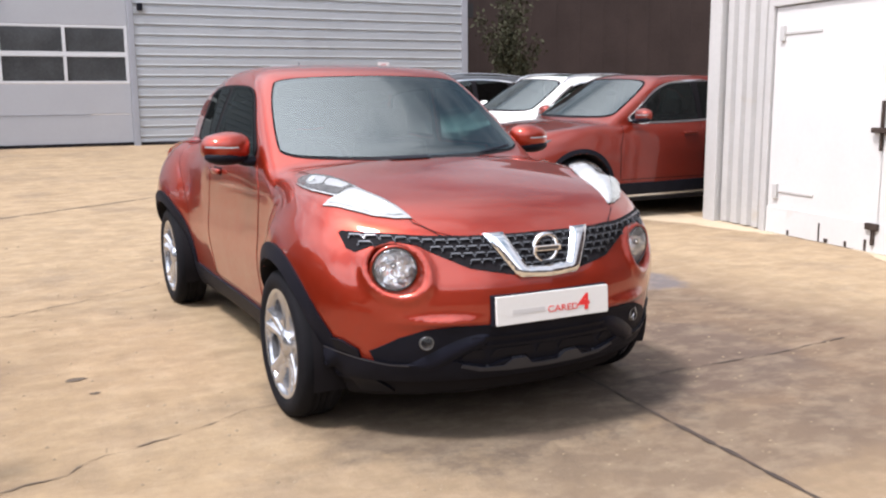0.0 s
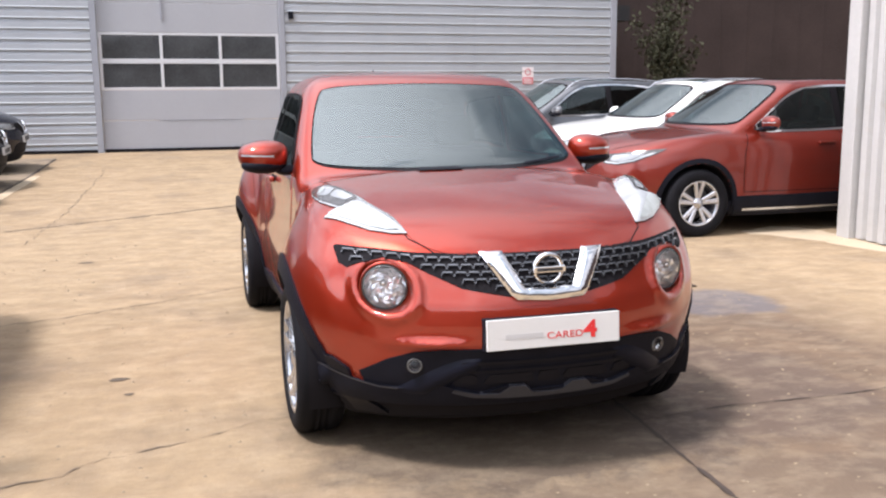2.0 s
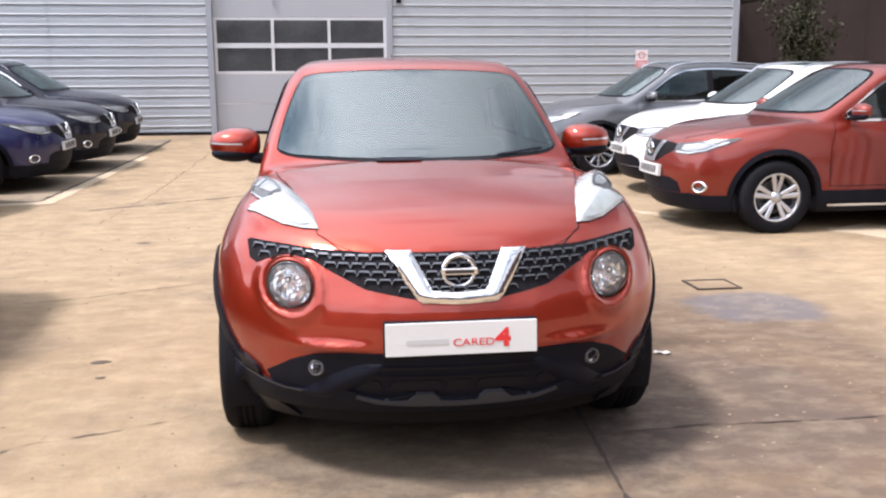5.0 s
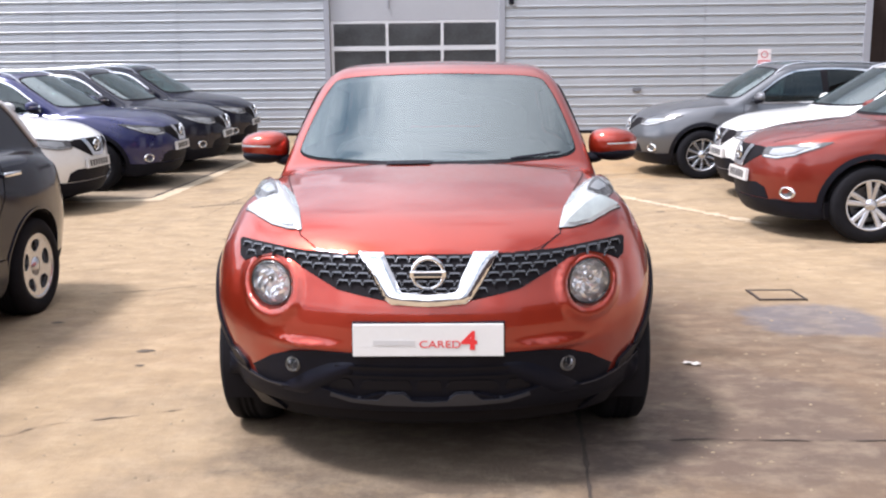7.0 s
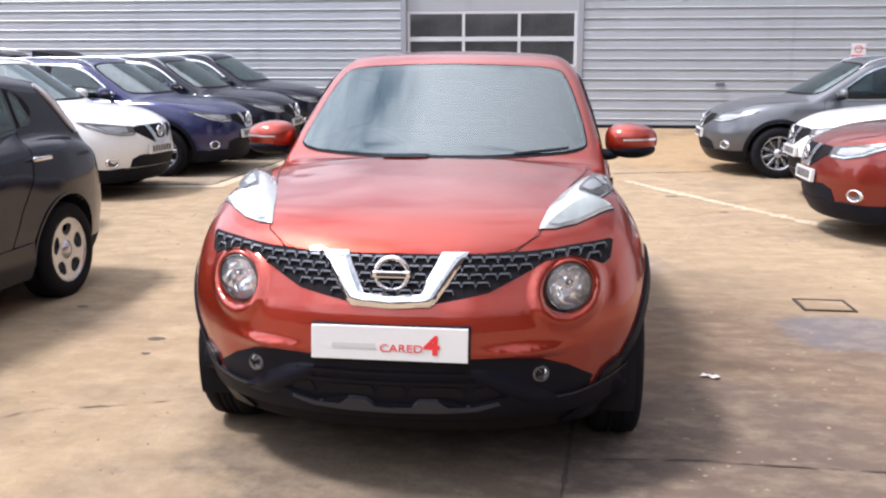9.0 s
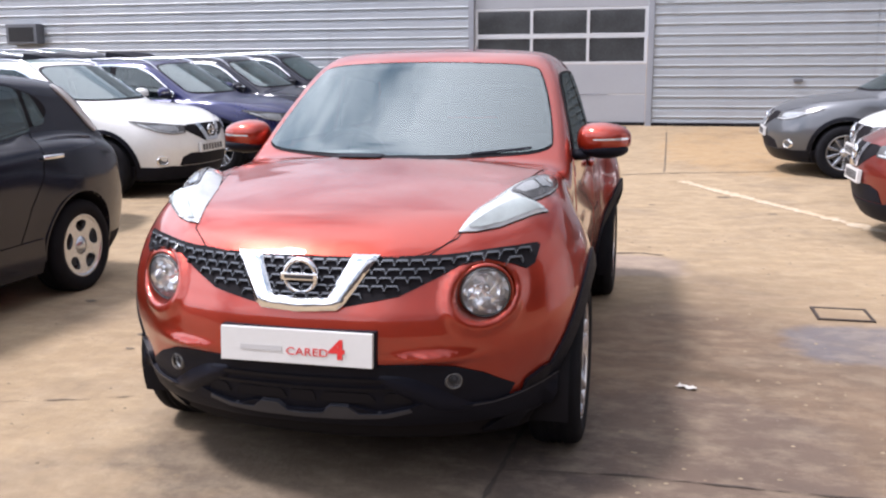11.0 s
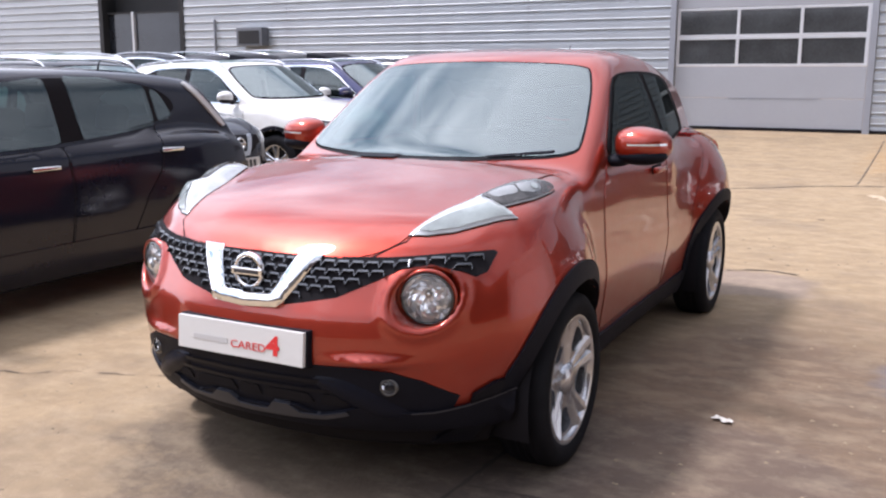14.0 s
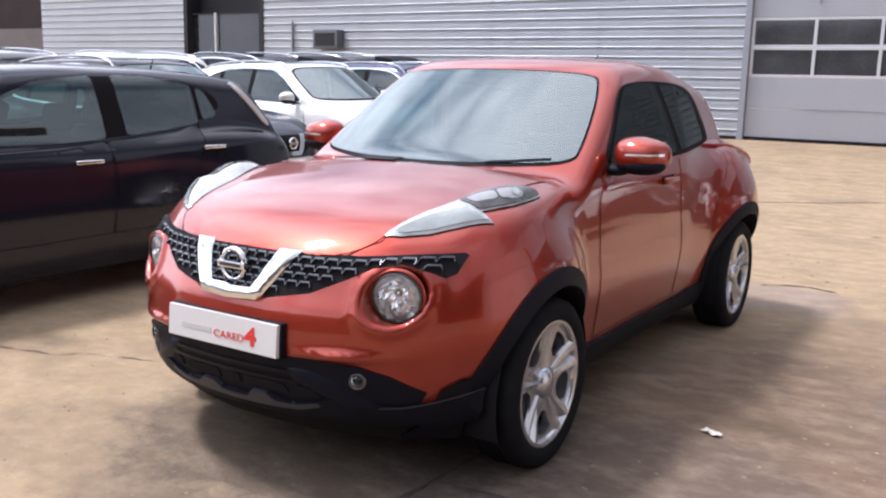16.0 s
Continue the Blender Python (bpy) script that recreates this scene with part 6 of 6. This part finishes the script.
SUV = dict(
    form=dict(
        length=4.38,
        front=((0, .12, .24, .4, .5, .6, .68, .76, .83, .88, .92), (.012, .018, .035, .085, .13, .19, .26, .38, .56, .78, 1.1)),
        lean=((.15, .25, .36, .46, .56, .64, .72, .80, .86, .95, 1.1), (.16, .09, .035, .012, .0, .006, .02, .05, .10, .25, .55)),
        hood=((.0, .12, .3, .6, .9, 1.2, 1.5, 2.5, 3.6, 4.0, 4.4), (.82, .90, .955, 1.005, 1.045, 1.075, 1.06, 1.05, 1.06, 1.05, 1.0)),
        plan=((0, .5, .93, 1.4, 2.2, 3.0, 3.58, 4.0, 4.38), (.84, .875, .895, .885, .88, .885, .89, .86, .76)),
        side=((.15, .28, .42, .6, .75, .9, 1.0, 1.12), (-.09, -.035, -.02, -.012, .0, -.012, -.035, -.11)),
        roof=((1.4, 1.8, 2.1, 2.5, 3.0, 3.5, 3.9, 4.2), (1.47, 1.535, 1.575, 1.595, 1.59, 1.565, 1.52, 1.46)),
        rear=((.2, .35, .55, .8, 1.0, 1.2), (4.2, 4.33, 4.37, 4.34, 4.30, 4.25)),
        tail=((.7, 1.0, 1.2, 1.4, 1.6), (4.33, 4.28, 4.16, 4.02, 3.88)),
        screen=(1.16, 1.075, 1.72, .42), green=(.80, .22), crown=.06, floor=.19, pinch=.03,
        hubs=(.93, 3.576), hub_z=.343, arch=.40, tyre=.345, track=.795,
        bulges=((.66, .92, .58, .235, .58, .36), (.66, 3.55, .60, .235, .62, .40)),
    ),
    paint=M_RED2, clad=M_PLASTIC, glass=(M_SUVGLASS, M_PRIVACY, M_PRIVACY), cabin=(1.14, (2.38, 3.25), 1.03),
    rear_screen=[(0, 1.14), (.50, 1.14), (.60, 1.2), (.52, 1.42), (0, 1.46)],
    screen=[(0, 1.10), (.45, 1.10), (.70, 1.115), (.69, 1.2), (.62, 1.42), (.56, 1.50), (.4, 1.525), (0, 1.535)],
    surround=[(1.50, 1.035), (1.75, 1.21), (2.02, 1.42), (2.25, 1.50), (2.7, 1.525), (3.2, 1.50), (3.6, 1.42), (3.83, 1.27), (3.72, 1.13), (3.2, 1.08), (2.3, 1.04)],
    windows=([(1.68, 1.065), (1.82, 1.22), (2.05, 1.40), (2.25, 1.475), (2.56, 1.49), (2.60, 1.08), (2.2, 1.065)],
             [(2.68, 1.09), (2.65, 1.49), (3.0, 1.485), (3.25, 1.46), (3.30, 1.115), (3.1, 1.10)],
             [(3.37, 1.13), (3.34, 1.44), (3.55, 1.39), (3.72, 1.27), (3.66, 1.16)]),
    seams=([(1.46, .44), (1.44, .8), (1.50, 1.03)], [(2.62, .44), (2.64, .8), (2.63, 1.06)], [(3.18, .62), (3.32, .8), (3.40, 1.1)], [(1.46, .44), (2.62, .44), (3.05, .46), (3.18, .62)]),
    doors=(("front_door", [(1.475, .45), (1.455, .8), (1.51, 1.02), (2.3, 1.03), (2.615, 1.05), (2.63, .8), (2.61, .45)]),
           ("rear_door", [(2.635, .45), (2.655, .8), (2.645, 1.055), (3.2, 1.07), (3.385, 1.09), (3.305, .8), (3.165, .63), (3.04, .47)])),
    bonnet=[(.40, .20), (.60, .42), (.70, .85), (.72, 1.2)],
    handles=((2.42, .93), (3.22, .95)), mirror=(.97, 1.68, 1.14), rim=.222, spokes=(5, True), rails=True, glass_roof=True, spoiler=True,
)


def variant(base, **kw):
    out = dict(base)
    form = dict(base["form"])
    form.update(kw.pop("form", {}))
    out.update(kw)
    out["form"] = form
    return out


OLD_SUV = variant(SUV, paint=M_GREYCAR, clad=M_PLASTIC2, spokes=(10, False), fat=.018,
                  form=dict(lean=((.15, .25, .36, .46, .56, .64, .72, .80, .86, .95, 1.1), (.18, .10, .04, .012, .0, .015, .05, .10, .17, .32, .6)), crown=.09))

LEAF = dict(
    form=dict(
        length=4.44,
        front=((0, .12, .24, .4, .5, .6, .68, .76, .83, .88, .92), (.012, .018, .035, .085, .13, .20, .29, .42, .60, .82, 1.1)),
        lean=((.15, .25, .36, .46, .56, .64, .72, .80, .86, .95, 1.1), (.16, .09, .035, .012, .0, .02, .07, .15, .24, .4, .7)),
        hood=((.0, .12, .3, .6, .9, 1.2, 1.5, 2.5, 3.4, 3.9, 4.4), (.72, .80, .87, .95, 1.01, 1.05, 1.03, 1.03, 1.07, 1.05, .95)),
        plan=((0, .5, .93, 1.4, 2.2, 3.0, 3.62, 4.0, 4.44), (.80, .85, .875, .872, .87, .875, .88, .84, .72)),
        side=((.15, .28, .42, .6, .75, .9, 1.0, 1.12), (-.08, -.03, -.015, .0, .0, -.012, -.035, -.11)),
        roof=((1.2, 1.6, 2.0, 2.4, 2.9, 3.4, 3.8, 4.1), (1.36, 1.43, 1.465, 1.482, 1.478, 1.46, 1.425, 1.36)),
        rear=((.2, .35, .55, .8, 1.0, 1.2), (4.25, 4.40, 4.43, 4.40, 4.34, 4.20)),
        tail=((.7, 1.0, 1.2, 1.4, 1.6), (4.38, 4.26, 4.11, 3.95, 3.78)),
        screen=(.98, 1.0, 1.75, .42), green=(.80, .24), crown=.07, floor=.17, pinch=.05,
        hubs=(.92, 3.62), hub_z=.305, arch=.365, tyre=.315, track=.775,
        bulges=((.66, .92, .55, .215, .55, .34), (.64, 3.62, .62, .24, .66, .42)),
    ),
    paint=M_BLACK, clad=M_BLACK, glass=(M_SIDEGLASS, M_SIDEGLASS, M_SIDEGLASS), cabin=(.98, (2.28, 3.12), .95, .08),
    rear_screen=[(0, 1.06), (.50, 1.06), (.60, 1.1), (.52, 1.32), (0, 1.36)],
    trim=M_BLACK, arch_w=.02, handle=M_CHROME,
    screen=[(0, 0.975), (.45, 0.975), (.70, 0.995), (.69, 1.105), (.62, 1.315), (.56, 1.395), (.4, 1.430), (0, 1.440)],
    surround=[(1.30, .955), (1.55, 1.105), (1.80, 1.285), (2.05, 1.375), (2.5, 1.42), (3.0, 1.415), (3.4, 1.365), (3.60, 1.27), (3.60, 1.15), (3.1, 1.03), (2.2, .965)],
    windows=([(1.55, .99), (1.66, 1.125), (1.85, 1.275), (2.08, 1.355), (2.495, 1.40), (2.515, 1.005), (2.1, .985)],
             [(2.68, 1.02), (2.645, 1.405), (2.95, 1.40), (3.32, 1.345), (3.335, 1.085), (3.0, 1.045)],
             [(3.375, 1.10), (3.36, 1.335), (3.44, 1.305), (3.53, 1.14)]),
    seams=([(1.42, .36), (1.40, .7), (1.42, .99)], [(2.50, .36), (2.53, .7), (2.51, 1.03)], [(3.12, .62), (3.26, .8), (3.34, 1.1)], [(1.42, .36), (2.5, .36), (3.0, .38), (3.12, .62)]),
    doors=(("front_door", [(1.435, .37), (1.415, .7), (1.435, .94), (2.2, .955), (2.495, .99), (2.515, .7), (2.49, .37)]),
           ("rear_door", [(2.515, .37), (2.545, .7), (2.525, .99), (3.1, 1.02), (3.325, 1.09), (3.245, .8), (3.105, .63), (2.99, .39)])),
    bonnet=[(.40, .20), (.60, .42), (.70, .85), (.72, 1.1)],
    handles=((2.33, .875), (3.36, .925)), mirror=(.95, 1.5, 1.10), rim=.205, spokes=(5, False), style="holed", rails=False, face=False, aerial=(3.55, 1.48),
    tail_lamp=([(3.73, 1.365), (3.785, 1.37), (3.93, 1.24), (4.085, 1.06), (4.045, 1.04), (3.89, 1.21)], "side", M_PLATE),
)


def place(car, x, y, turn, lift=0.0):
    car.matrix_basis = Matrix.Translation((x, y, ground_z(y) + lift)) @ Matrix.Rotation(slope(y) if turn else 0.0, 4, "X") @ Matrix.Rotation(radians(turn), 4, "Z")
    return car


def repainted(src, label, mat, x, y, turn, lift=0.0, group=""):
    old = M_RED2
    c = copy_thing(src, Matrix.Identity(4))
    place(c, x, y, turn, lift)
    tagged(c, label, "car", group)
    for o in c.children_recursive:
        if o.type == "MESH" and o.data.materials and o.data.materials[0] == old:
            o.material_slots[0].link = "OBJECT"
            o.material_slots[0].material = mat
    return c


suv = build_crossover(SUV, "deep red family crossover with alloy wheels parked nose out")
rails = [o for o in suv.children if o.name.startswith("roof_rail")]
place(suv, 2.80, 5.93, -90)
tagged(suv, group="cars parked by the shed")
repainted(suv, "white family crossover parked between a red and a grey car", M_WHITE, 3.22, 8.25, -90, group="cars parked by the shed")
old_suv = build_crossover(OLD_SUV, "grey family crossover with many-spoked wheels parked by the wall")
place(old_suv, 2.55, 10.75, -90)
tagged(old_suv, group="cars parked by the shed")
leaf_car = build_crossover(LEAF, "black electric hatchback with chrome door handles and pale tail lamps", .022)
place(leaf_car, -3.50, -.92, 0)
for lab, mat, x, y, turn in (("dark grey crossover half hidden behind a black hatchback", M_BLACK, -4.05, 4.87, 90), ("white family crossover with silver roof rails in a parking bay", M_WHITE, -4.16, 7.62, 85),
                       ("blue family crossover with silver roof rails in a parking bay", M_BLUE, -3.86, 9.92, 89), ("black family crossover with silver roof rails in a parking bay", M_BLACK, -3.70, 11.9, 90),
                       ("black crossover next to the workshop wall in a parking bay", M_BLACK, -3.75, 14.2, 90)):
    repainted(suv, lab, mat, x, y, turn, group="cars in the parking bays")
# only the blue car and its neighbour carry a roof spoiler
for o in [o for c in bpy.data.objects if c.parent is None for o in c.children if o.name.startswith("roof_spoiler")]:
    if not (8.5 < o.parent.matrix_basis.translation.y < 12.5 and -4.5 < o.parent.matrix_basis.translation.x < -3.0):
        bpy.data.objects.remove(o)
for lab, mat, x, y in (("silver-grey crossover in the far parking row", M_GREYCAR, -13.6, 5.6), ("white crossover in the far parking row", M_WHITE, -13.4, 8.1),
                       ("dark crossover in the far parking row", M_BLACK, -13.2, 10.5), ("grey crossover in the far parking row", M_GREYCAR, -13.2, 12.9)):
    repainted(suv, lab, mat, x, y, -90, .14, group="cars in the far row")
# the red one has no rails
for o in rails:
    bpy.data.objects.remove(o)
